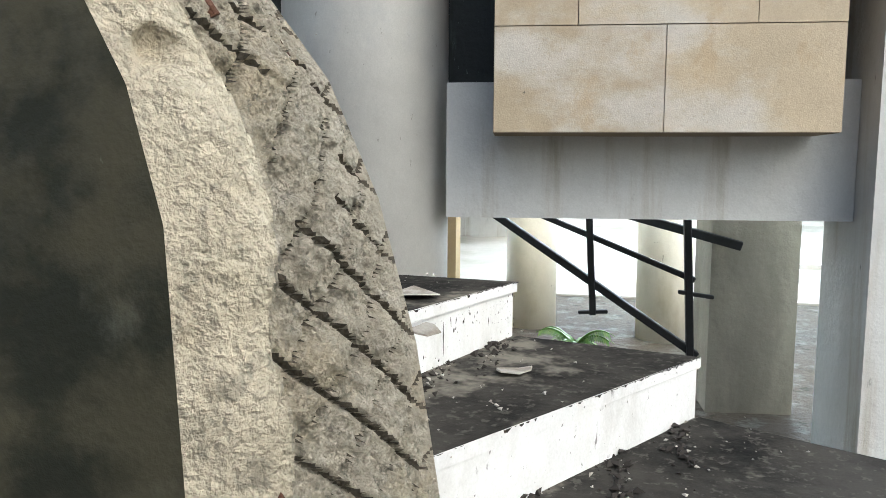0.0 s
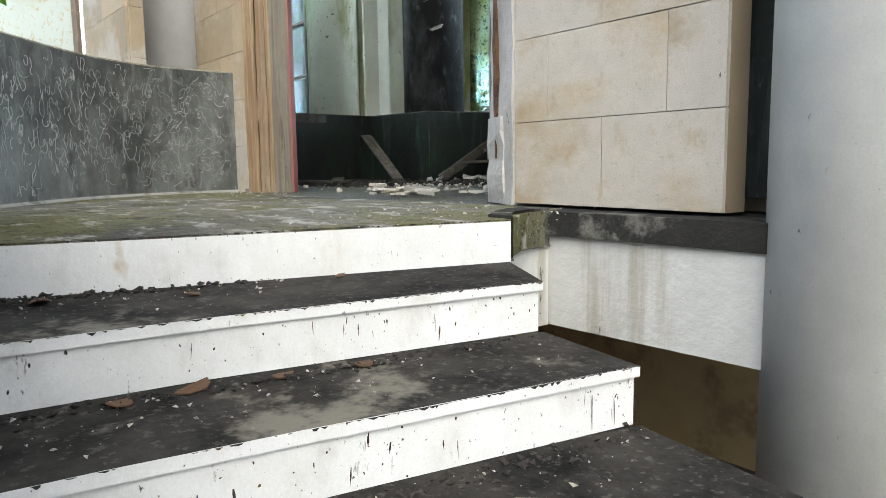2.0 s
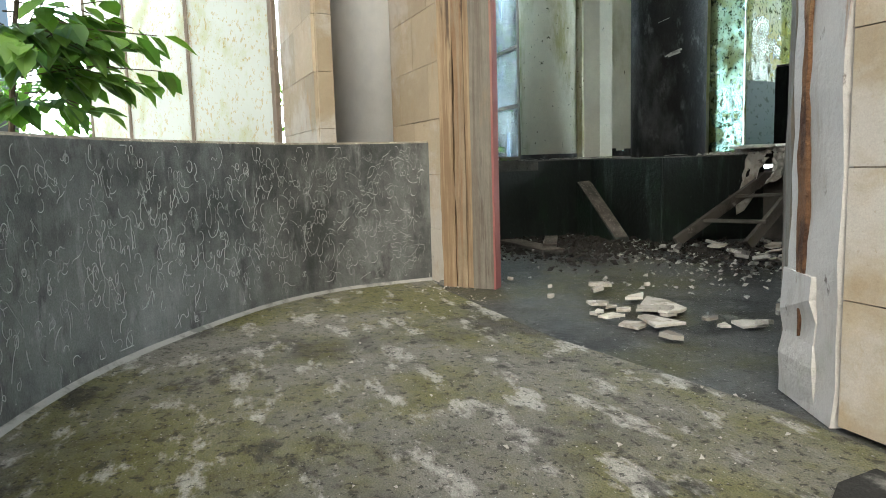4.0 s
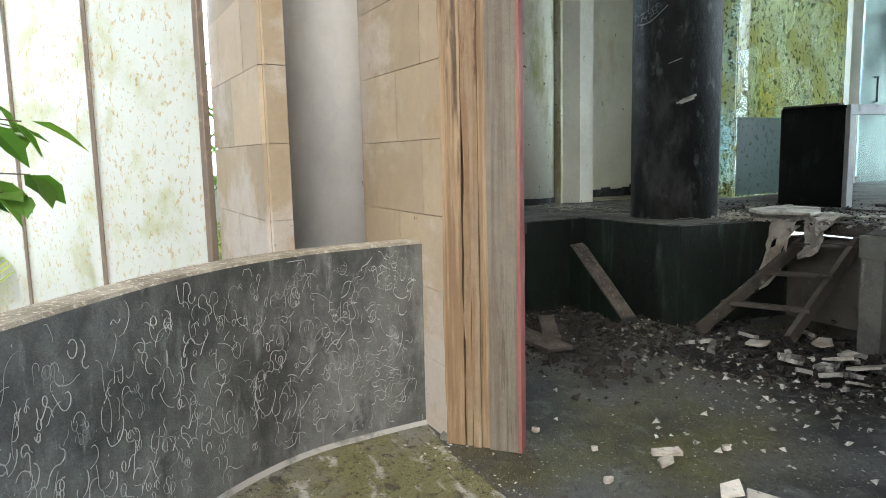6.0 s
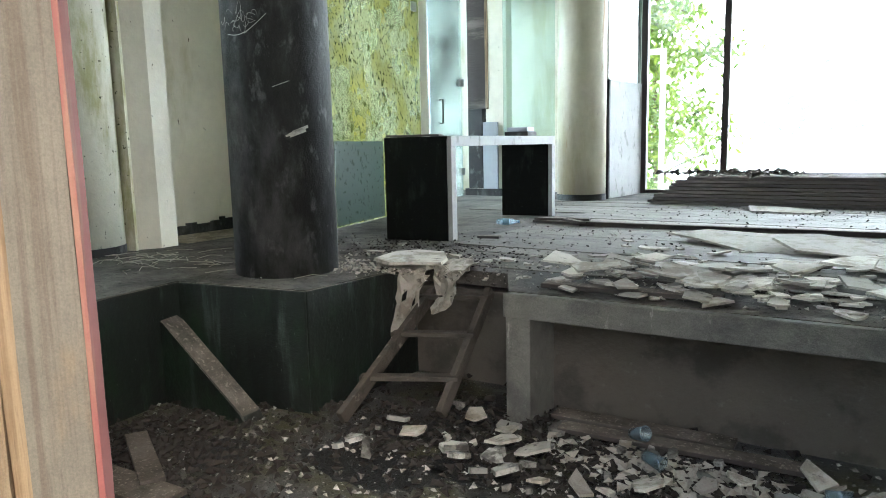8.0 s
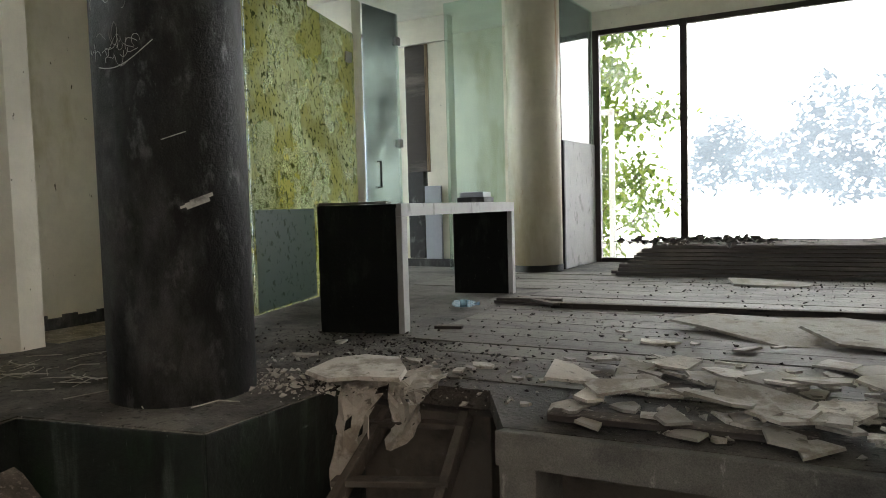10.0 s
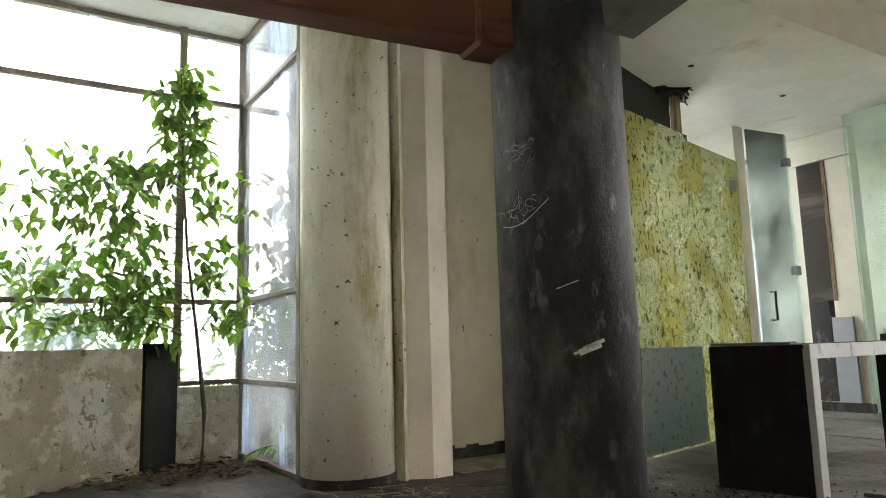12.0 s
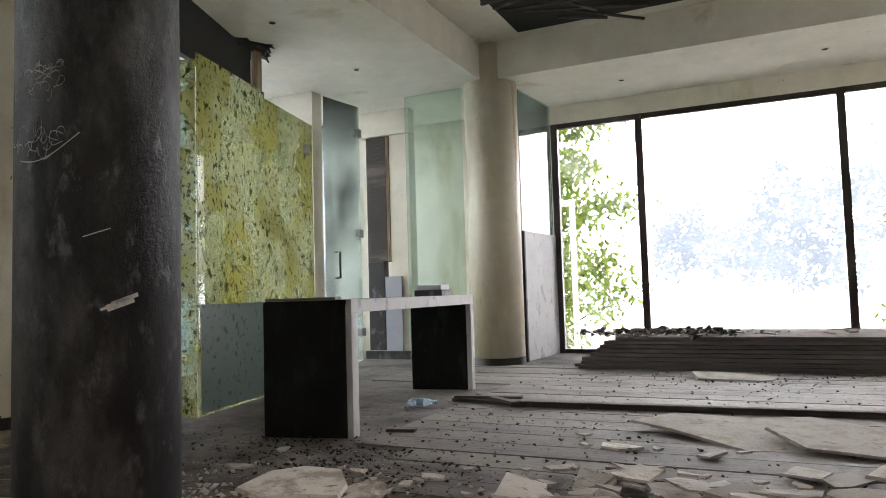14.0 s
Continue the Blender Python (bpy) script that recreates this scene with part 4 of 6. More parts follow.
window("window_6", (-10.75, 7.6), (-10.75, 14.05), H, CEIL, (0.0, 0.25, 0.5, 0.75, 1.0), (H + 0.03, CEIL - 0.04), "metal", "glass", "tall west windows behind the glass screens")
window("window_4", (-7.02, 2.12), (-10.6, 0.1), -0.2, 5.0, (0.0, 0.36, 0.72, 1.0), (-0.17, 4.95), "metal", "stainglass", "mouldy dirty outer glass front, its film whitened as bright sky", 0.05, 0.06)

glass_screen = empty("glass_screen", (-8.6, 8.6, H), "frameless glass screen covered in mould specks", "glass screen")
pane("panel", (-8.76, 9.28), (-8.47, 8.05), H, 3.86, "mossglass", glass_screen, "mould-specked glass panel")
pane("panel", (-8.47, 8.045), (-8.99, 7.93), H, 3.8, "mossglass", glass_screen, "mould-specked glass panel")
pane("panel", (-9.05, 10.5), (-8.765, 9.285), H, 3.8, "mossglass", glass_screen, "mould-specked glass panel")
part("lower_film", prism(BM(), [(-8.466, 8.08), (-8.46, 8.08), (-8.74, 9.26), (-8.746, 9.26)], H + 0.02, 1.71), "greyfilm", glass_screen, "frosted grey-green film on the lower glass")
part("clamp", box(BM(), -9.04, -8.96, 10.24, 10.36, 3.42, 3.54, 0.006), "chrome", glass_screen, "steel glass clamp")

door = empty("glass_door", (-9.68, 12.0, H), "open frameless green glass door with steel handle", "door")
leaf_pane = pane("leaf", (-9.62, 12.5), (-9.72, 11.73), H + 0.02, CEIL - 0.02, "greenglass", door)
hd = part("handle", tube(BM(), [(-9.68, 11.95, 2.0), (-9.62, 11.94, 2.0), (-9.62, 11.94, 2.37), (-9.68, 11.95, 2.37)], 0.017, 8), "steel_and_void", leaf_pane, "dark steel pull handle")
for z in (1.15, 2.6, 4.1):
    part("hinge", box(BM(), -9.66, -9.58, 12.42, 12.52, z, z + 0.12, 0.006), "chrome", leaf_pane)

far_glass = empty("glass_partition", (-8.35, 12.43, H), "tall green-tinted glass partition beside the column", "glass screen")
pane("panel", (-7.9, 12.42), (-8.8, 12.45), H, CEIL - 0.003, "greenglass", far_glass)
side_glass = empty("glass_partition", (-7.5, 13.4, 2.6), "green-tinted glass above the dark partition", "glass screen")
pane("panel", (-7.22, 12.85), (-7.12, 14.06), 2.58, CEIL, "greenglass", side_glass)
plain_wall("wall_partition_low", [(-7.2, 12.84), (-7.1, 14.06), (-7.22, 14.06), (-7.32, 12.84)], H, 2.57, "greypaint", "dark grey half-height partition")
part("partition_edge", prism(BM(), [(-7.18, 12.79), (-7.18, 12.838), (-7.33, 12.838), (-7.33, 12.79)], H, 2.57), "blackpaint", None, "black end strip of the partition", "trim", "", "structure")
dark_frame = empty("dark_door_frame", (-9.6, 13.0, H), "tall dark wooden frame panel beyond the glass door", "frame")
part("panel", box(BM(), -9.78, -9.43, 12.96, 13.1, 2.25, 4.19, 0.01), "darkplank", dark_frame)
part("strip", box(BM(), -9.42, -9.365, 12.94, 13.06, 2.25, 4.19, 0.006), "wood", dark_frame)
part("plinth", box(BM(), -9.8, -9.0, 12.86, 12.94, H, H + 0.12, 0.006), "blackpaint", dark_frame)
part("leg", box(BM(), -9.78, -9.5, 12.96, 13.1, H + 0.121, 2.249, 0.006), "blackpaint", dark_frame)
part("white_board", box(BM(), -9.44, -9.16, 12.88, 12.92, H + 0.121, 2.02, 0.004), "steelblue", dark_frame, "pale grey board")

# ---- entrance frames ----


def upright(parent, name, a, b, depth, z0, z1, mat, label="", wob=0.0, seg=10):
    """A weathered upright board whose face runs a-b, slightly uneven up its height."""
    bm = BM()
    c, d = offset_line(a, b, depth)
    rings = []
    for k in range(seg + 1):
        z = z0 + (z1 - z0) * k / seg
        rings.append([bm.verts.new((x + random.uniform(-wob, wob), y + random.uniform(-wob, wob), z)) for x, y in (a, b, d, c)])
    for r, s in zip(rings, rings[1:]):
        for i in range(4):
            bm.faces.new((r[i], r[(i + 1) % 4], s[(i + 1) % 4], s[i]))
    bm.faces.new(rings[0][::-1])
    bm.faces.new(rings[-1])
    return part(name, bm, mat, parent, label)


frame_l = empty("door_frame_1", (-4.95, 3.15, 0), "weathered split wooden door frame with faded red edges", "door frame", "", "structure")
A, B = (-5.07, 2.985), (-4.83, 3.26)


def on(f, p=A, q=B, out=0.0):
    c, d = offset_line(p, q, -out)
    return lerp(c, d, f)


# The recessed dark board is added to paint the split's shade.
for f0, f1, out, mat, lab, wob in ((0.0, 0.255, 0.012, "wood", "split dark brown wooden board", 0.005), (0.22, 0.34, -0.03, "darkplank", "dark backing board painted as the shade in the split", 0.002), (0.275, 0.37, 0.012, "tanwood", "pale tan stripped board", 0.006), (0.375, 0.48, 0.024, "tanwood", "raised ochre batten", 0.003), (0.485, 0.59, 0.016, "wood", "orange-brown batten", 0.002), (0.595, 0.962, 0.03, "greywood", "wide greyed board", 0.002), (0.966, 1.0, 0.034, "redpaint", "faded red edge strip", 0.001)):
    a, b = on(f0, out=out), on(f1, out=out)
    upright(frame_l, "board", a, b, 0.09, 0.0, 3.6, mat, lab, wob, 24)
part("post_foot", prism(BM(), [(-5.1, 2.96), (-4.84, 3.24), (-4.95, 3.33), (-5.2, 3.05)], 0.002, 0.03), "concrete", frame_l, "crumbling cement foot")

frame_r = empty("door_frame_2", (-2.5, 3.4, 0), "peeling white door post streaked with rust", "door frame", "", "structure")
upright(frame_r, "post", (-2.62, 3.42), (-2.335, 3.322), 0.12, 0.0, 3.6, "rustpost", "rust-streaked post face", 0.006, 30)
upright(frame_r, "return_board", (-2.76, 3.52), (-2.63, 3.425), 0.1, 0.0, 3.6, "greywood", "bare return board", 0.006, 20)
upright(frame_r, "foot_patch", (-2.66, 3.425), (-2.45, 3.352), 0.06, 0.0, 0.42, "rustpost", "swollen mouldy foot", 0.012, 6)

random.seed(23)
bm = BM()
levels_n = 90
prev = None
for k in range(levels_n + 1):
    z = 0.22 + 3.36 * k / levels_n
    mid = 0.31 + 0.06 * noise.noise(Vector((0, 3, z * 1.7))) + 0.03 * noise.noise(Vector((0, 8, z * 7)))
    half = (0.1 + 0.07 * noise.noise(Vector((4, 0, z * 2.3))) + 0.03 * noise.noise(Vector((9, 0, z * 11)))) * min(1.0, k / 5)
    half = max(half, 0.004)
    row = [bm.verts.new((*on(f, (-2.62, 3.42), (-2.335, 3.322), o), z)) for f, o in ((mid - half, 0.002), (mid - half * 0.8, 0.011), (mid + half * 0.7, 0.012), (mid + half, 0.002))]
    if prev:
        for a in range(3):
            bm.faces.new((prev[a], prev[a + 1], row[a + 1], row[a]))
    prev = row
part("rotten_split", bm, "rustsplit", frame_r, "rust-brown rotten split down the post")
# ---- curved cheek under the porch ----
cheek = [(-1.7, 2.8), (-1.8, 2.86), (-1.88, 2.95), (-1.93, 3.06), (-1.95, 3.2)]
part("wall_porch_cheek", prism(BM(), cheek + [(-2.2, 3.2), (-2.2, 2.8)], -0.48, -0.15), "dirtywhite", None, "curved white cheek wall under the porch edge", "wall", "", "structure")
part("wall_porch_curb", prism(BM(), [(x + 0.012, y) for x, y in cheek] + [(-2.2, 3.2), (-2.2, 2.8)], -0.149, -0.141), "concrete", None, "grey cement curb band", "wall", "", "structure")
part("porch_curb", prism(BM(), [(x + 0.008, y) for x, y in cheek] + [(-2.08, 3.2), (-2.05, 3.05), (-1.95, 2.92), (-1.84, 2.8)], -0.14, 0.012, 0.005), "curbstone", None, "worn grey curb at the porch edge", "curb", "", "structure")

# ---- broken end of the parapet ----


def interp(table, v):
    for (a, p), (b, q) in zip(table, table[1:]):
        if v <= b:
            f = max(0.0, (v - a) / (b - a))
            return p + (q - p) * f
    return table[-1][1]


INNER = [(-1.5, 0.17), (-0.8, 0.135), (-0.59, 0.122), (-0.43, 0.097), (-0.33, 0.07), (-0.25, 0.035), (-0.19, -0.01), (-0.1, -0.07), (0.06, -0.15), (0.3, -0.33), (0.6, -0.55), (0.93, -0.82)]
OUTER = [(-1.5, 0.03), (-0.5, 0.012), (-0.34, 0.004), (-0.27, -0.014), (-0.21, -0.045), (-0.1, -0.1), (0.1, -0.2), (0.4, -0.42), (0.93, -0.84)]
random.seed(5)
bm = BM()
cols_n = 90
levels = [-1.5 + 0.85 * k / 24 for k in range(24)] + [-0.65 + 0.57 * k / 230 for k in range(230)] + [-0.08 + 1.01 * k / 90 for k in range(91)]
grid = []
# Groove faces that take the painted shade colour.
grooved = set()
for z in levels:
    xi, xo = interp(INNER, z), interp(OUTER, z)
    row = [bm.verts.new((-0.87, 0.795, z))]
    for i in range(cols_n + 1):
        u = i / cols_n
        x, y = xo + (xi - xo) * u, 0.838 + 0.15 * u
        p = Vector((x, y, z))
        bulge = 0.02 * math.sin(math.pi * u)
        split = 0.3 + 0.08 * noise.noise(p * 11)
        if u > split:
            d = 0.005 * noise.noise(p * 25) + 0.0045 * noise.noise(p * 80) + 0.0045 * noise.noise(p * 190) - 0.004
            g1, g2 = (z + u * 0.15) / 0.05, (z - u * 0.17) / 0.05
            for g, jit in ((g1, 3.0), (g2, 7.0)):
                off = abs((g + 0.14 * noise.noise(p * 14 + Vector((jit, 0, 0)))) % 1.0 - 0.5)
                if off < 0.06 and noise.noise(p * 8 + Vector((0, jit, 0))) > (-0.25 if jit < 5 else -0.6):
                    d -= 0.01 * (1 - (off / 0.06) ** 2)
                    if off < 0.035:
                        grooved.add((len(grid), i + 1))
        else:
            d = 0.004 + 0.006 * noise.noise(p * 20) + 0.0018 * noise.noise(p * 90)
            pit = noise.noise(p * 34 + Vector((5, 1, 0)))
            if pit > 0.42:
                d -= 0.05 * (pit - 0.42)
        edge = min(1.0, 9 * u, 9 * (1 - u))
        row.append(bm.verts.new((x + (bulge + d) * edge, y - 0.5 * (bulge + d) * edge, z)))
    row.append(bm.verts.new((-0.87, 0.955, z)))
    grid.append(row)
for n, (a, b) in enumerate(zip(grid, grid[1:])):
    for i in range(len(a) - 1):
        f = bm.faces.new((a[i], a[i + 1], b[i + 1], b[i]))
        inside = 1 <= i <= cols_n
        split = 0.3 + 0.08 * noise.noise(a[i].co * 11)
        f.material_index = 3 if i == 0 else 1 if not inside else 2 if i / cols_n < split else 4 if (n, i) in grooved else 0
        f.smooth = inside
bm.faces.new(grid[-1])
stump = part("parapet_end", bm, "broken", None, "broken rough mortar end of the parapet wall", "wall", "", "structure")
stump.data.materials.append(M["darkscreed"])
stump.data.materials.append(M["brokensmooth"])
stump.data.materials.append(M["outerdark"])
stump.data.materials.append(M["grooveshade"])
for pts, r in (([(0.0, 0.9, -0.225), (-0.02, 0.89, -0.19), (-0.035, 0.885, -0.165)], 0.004), ([(0.03, 0.96, -0.26), (-0.005, 0.945, -0.2), (-0.02, 0.94, -0.17)], 0.004), ([(0.045, 0.87, -0.6), (0.05, 0.872, -0.5), (0.042, 0.872, -0.47)], 0.004)):
    part("rebar", tube(BM(), pts, r, 8), "rust", None, "rusty reinforcing bar stub in the broken wall", "rebar", "rebar stubs")
random.seed(1)

cove = BM()
for p, q in zip(RAIL_IN, RAIL_IN[1:]):
    if p[0] < -2.2:
        d = math.hypot(q[0] - p[0], q[1] - p[1]) or 1
        nx, ny = (q[1] - p[1]) / d, -(q[0] - p[0]) / d
        v = [cove.verts.new(c) for c in ((p[0], p[1], 0.018), (q[0], q[1], 0.018), (q[0] + nx * 0.022, q[1] + ny * 0.022, 0.001), (p[0] + nx * 0.022, p[1] + ny * 0.022, 0.001))]
        cove.faces.new(v)
bmesh.ops.remove_doubles(cove, verts=cove.verts, dist=0.004)
part("baseboard_cove", cove, "coveconcrete", None, "pale cement cove along the parapet foot", "skirting", "", "structure")

# ---- chalk scribbles ----
LEN = [0.0]
for p, q in zip(RAIL_IN, RAIL_IN[1:]):
    LEN.append(LEN[-1] + math.hypot(q[0] - p[0], q[1] - p[1]))


def on_rail(s, z, out=0.003):
    for i in range(len(LEN) - 1):
        if s <= LEN[i + 1]:
            f = (s - LEN[i]) / (LEN[i + 1] - LEN[i])
            p, q = RAIL_IN[i], RAIL_IN[i + 1]
            x, y = lerp(p, q, f)
            d = math.hypot(q[0] - p[0], q[1] - p[1])
            return Vector((x + (q[1] - p[1]) / d * out, y - (q[0] - p[0]) / d * out, z))
    return Vector((*RAIL_IN[-1], z))


def ribbon(bm, pts, w):
    for a, b in zip(pts, pts[1:]):
        d = b - a
        if d.length < 1e-5:
            continue
        side = Vector((0, 0, 1)) if abs(d.normalized().z) < 0.7 else Vector((d.y, -d.x, 0)) if Vector((d.x, d.y, 0)).length > 1e-5 else Vector((1, 0, 0))
        n = d.cross(side)
        s = n.cross(d).normalized() * w * 0.5
        bm.faces.new([bm.verts.new(v) for v in (a - s, b - s, b + s, a + s)])


def scribble_path(turns, size):
    """A handwriting-like wandering stroke in the plane."""
    u = v = 0.0
    a = random.uniform(0, math.tau)
    out = []
    bend = random.uniform(-0.6, 0.6)
    for k in range(turns):
        if random.random() < 0.22:
            bend = random.uniform(-0.9, 0.9)
        a += bend
        u += size * 0.16 * math.cos(a) + size * 0.03
        v += size * 0.2 * math.sin(a)
        out.append((u, v))
    return out


bm = BM()
for k in range(900):
    s0 = LEN[-1] - 0.1 - 4.4 * random.random() ** 1.25
    z0 = random.uniform(0.2, 0.86) if random.random() < 0.85 else random.uniform(0.08, 0.3)
    size = random.uniform(0.03, 0.075)
    path = [(u, v * 1.15) for u, v in scribble_path(random.randint(6, 16), size)]
    pts = [on_rail(min(max(s0 - u, 0.1), LEN[-1] - 0.03), min(max(z0 + v, 0.05), 0.9)) for u, v in path]
    ribbon(bm, pts, random.choice((0.0018, 0.0025, 0.003, 0.004)))
me_ob = part("chalk_marks", bm, "chalk", parapet, "faint white chalk scribbles")

bm = BM()
for k in range(46):
    ang = math.radians(random.uniform(252, 300))
    z0 = random.choice((2.72, 2.48)) + random.uniform(-0.05, 0.05)
    path = scribble_path(random.randint(5, 10), 0.07)
    pts = [Vector((-7.01 + 0.362 * math.cos(ang + u / 0.36), 5.94 + 0.362 * math.sin(ang + u / 0.36), z0 + v)) for u, v in path]
    ribbon(bm, pts, 0.003)
pts = [Vector((-7.01 + 0.362 * math.cos(math.radians(a)), 5.94 + 0.362 * math.sin(math.radians(a)), 2.38 - 0.05 * math.sin((a - 260) / 45 * math.pi) + (a - 260) * 0.002)) for a in range(260, 309, 4)]
ribbon(bm, pts, 0.005)
for ang, z0, w in ((333, 1.74, 0.03), (336, 1.76, 0.018), (329, 1.735, 0.012), (318, 2.05, 0.005)):
    a = math.radians(ang)
    ribbon(bm, [Vector((-7.01 + 0.363 * math.cos(a + d / 0.36), 5.94 + 0.363 * math.sin(a + d / 0.36), z0 + d * 0.35)) for d in (-0.05, -0.01, 0.03, 0.06)], w)
part("scratched_writing", bm, "chalk", next(o for o in bpy.data.objects if o.name.startswith("column") and abs(o.location.x + 7.01) < 0.01), "pale scratched illegible writing")

# ---- tiles of the entrance front ----
tiled_face(pier_r, (-2.32, 3.345), (-1.27, 3.41), 0.012, 3.06, 0.366, 0.606, first=0.158)
tiled_face(pier_l, (-6.12, 2.94), (-5.08, 3.018), 0.0, 3.9, 0.355, 0.6, first=0.133)
tiled_face(block, (-0.15, 3.12), (1.06, 3.27), -0.155, 2.2, 0.378, 0.62, first=0.02)
pil = plain_wall("wall_outer_pilaster", [(-6.98, 2.19), (-5.68, 2.31), (-5.72, 2.42), (-6.98, 2.34)], -0.2, 5.0, "grout", "slim pilaster clad in beige stone tiles")
tiled_face(pil, (-6.98, 2.19), (-5.68, 2.31), -0.1, 4.08, 0.38, 0.65)
tiled_face(pil, (-5.68, 2.31), (-5.72, 2.42), -0.1, 4.08, 0.38, 0.6)

# ---- outdoors ----


def leaf(bm, p, length, width, yaw, pitch, roll):
    m = Matrix.Translation(p) @ Euler((roll, pitch, yaw)).to_matrix().to_4x4()
    prof = ((0.0, 0.0), (0.3, 0.42), (0.62, 0.4), (1.0, 0.0))
    mid = [bm.verts.new(m @ Vector((length * f, 0, -0.12 * length * f * f))) for f, _ in prof]
    for sgn in (1, -1):
        side = [bm.verts.new(m @ Vector((length * f, sgn * width * w, 0.10 * width - 0.12 * length * f * f))) for f, w in prof[1:3]]
        bm.faces.new((mid[0], mid[1], side[0]))
        bm.faces.new((mid[1], mid[2], side[1], side[0]))
        bm.faces.new((mid[2], mid[3], side[1]))


# Glowing sheets added as bright sky, lighting the halls through the windows.
part("backdrop_north", box(BM(), -70, 60, 62, 62.5, GROUND - 18, 40), "skyglow_north", None, "glowing white backdrop that lights the rooms like sky", "backdrop", "", "structure")
part("backdrop_west", box(BM(), -64, -63.5, -14, 70, GROUND - 2, 40), "skyglow_west", None, "glowing white backdrop that lights the rooms like sky", "backdrop", "", "structure")
random.seed(19)
# Distant mist is put into the woods as a pale blue emission.
M["farleaf_glow"] = glow_material("pale_glowing_woods", (0.72, 0.86, 1.0), 0.7)
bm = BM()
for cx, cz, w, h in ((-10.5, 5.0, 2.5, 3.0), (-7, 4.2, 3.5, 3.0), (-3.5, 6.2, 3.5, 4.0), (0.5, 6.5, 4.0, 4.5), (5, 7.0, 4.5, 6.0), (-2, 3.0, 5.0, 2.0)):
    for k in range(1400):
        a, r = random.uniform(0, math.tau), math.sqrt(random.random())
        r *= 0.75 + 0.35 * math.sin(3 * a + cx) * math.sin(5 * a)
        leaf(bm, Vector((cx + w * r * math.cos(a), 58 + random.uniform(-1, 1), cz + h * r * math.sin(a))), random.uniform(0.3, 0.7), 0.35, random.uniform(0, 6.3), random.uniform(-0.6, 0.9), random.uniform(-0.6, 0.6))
part("backdrop_woods", bm, "farleaf_glow", None, "woods far beyond the window, mist painted as a pale blue glow", "backdrop", "", "structure")
plain_wall("wall_garden", [(-6, 19.5), (9, 19.5), (9, 19.7), (-6, 19.7)], GROUND, 0.6, "plaster", "low white garden wall beyond the undercroft")
plain_wall("wall_garden_west", [(-15.2, -6), (-15.0, -6), (-15.0, 8), (-15.2, 8)], GROUND, 1.1, "plaster", "low white garden wall")


def tree(name, base, height, spread, leaves, size, label, limbs=7, first=0.35, lean=(0, 0), mat="leaf", trunk_r=0.05, group=""):
    """Tapered trunk, curved limbs, and leaves set along the limbs and their twigs."""
    t = empty(name, base, label, "tree", group)
    b = Vector(base)
    spine = [b + Vector((lean[0] * f + 0.04 * height * math.sin(3 * f + base[0]), lean[1] * f, height * f)) for f in (0, 0.2, 0.4, 0.6, 0.8, 1.0)]
    part("trunk", tube(BM(), spine, trunk_r, 8, 0.25), "bark", t)
    limb_bm, crown = BM(), BM()
    tips = []
    for k in range(limbs):
        f = first + (0.97 - first) * (k + 0.5) / limbs
        i = min(int(f * 5), 4)
        p = spine[i].lerp(spine[i + 1], f * 5 - i)
        a = k * 2.4 + base[1]
        reach = spread * (1.15 - 0.75 * f) * random.uniform(0.75, 1.2)
        pts = [p + Vector((math.cos(a) * reach * g, math.sin(a) * reach * g, reach * (0.55 * g - 0.25 * g * g))) for g in (0, 0.35, 0.7, 1.0)]
        tube(limb_bm, pts, trunk_r * 0.35, 5, 0.3)
        for g in range(5):
            q = pts[1].lerp(pts[3], g / 4)
            e = q + Vector((random.uniform(-1, 1), random.uniform(-1, 1), random.uniform(-0.6, 0.9))) * reach * 0.42
            tube(limb_bm, [q, q.lerp(e, 0.5) + Vector((0, 0, 0.02)), e], trunk_r * 0.12, 4, 0.5)
            tips.append((q, e))
    part("limbs", limb_bm, "bark", t)
    for k in range(leaves):
        q, e = random.choice(tips)
        p = q.lerp(e, random.uniform(0.15, 1.1)) + Vector((random.gauss(0, 1), random.gauss(0, 1), random.gauss(0, 1))) * size * 0.9
        leaf(crown, p, size * random.uniform(0.7, 1.25), size * random.uniform(0.4, 0.55), random.uniform(0, math.tau), random.uniform(-0.2, 1.0), random.uniform(-0.6, 0.6))
    part("crown", crown, mat, t)
    return t


random.seed(11)
for x, y, h, sp, n in ((-10.9, 21.5, 9.5, 3.0, 6000), (-9.6, 23.5, 10.5, 2.5, 5500), (-12.8, 19.0, 8.5, 3.0, 3200), (-9.8, 18.6, 8.0, 2.0, 4200), (0.5, 23.0, 8.5, 2.4, 4200)):
    tree("garden_tree", (x, y, GROUND), h, sp, n, 0.27, "leafy green tree in the bright garden", 16, 0.12, (0.4, 0), "sunleaf", 0.12, "garden trees")
for x, y, h, sp, n in ((-13.8, 1.2, 3.9, 1.5, 1500), (-14.2, 4.0, 4.2, 1.7, 1800), (-13.2, 6.6, 5.2, 1.6, 1600), (-12.9, -1.8, 4.0, 1.6, 1200)):
    tree("garden_tree", (x, y, GROUND), h, sp, n, 0.22, "light green garden tree behind the glass", 9, 0.25, (0.2, 0.3), "leaf", 0.06, "garden trees")


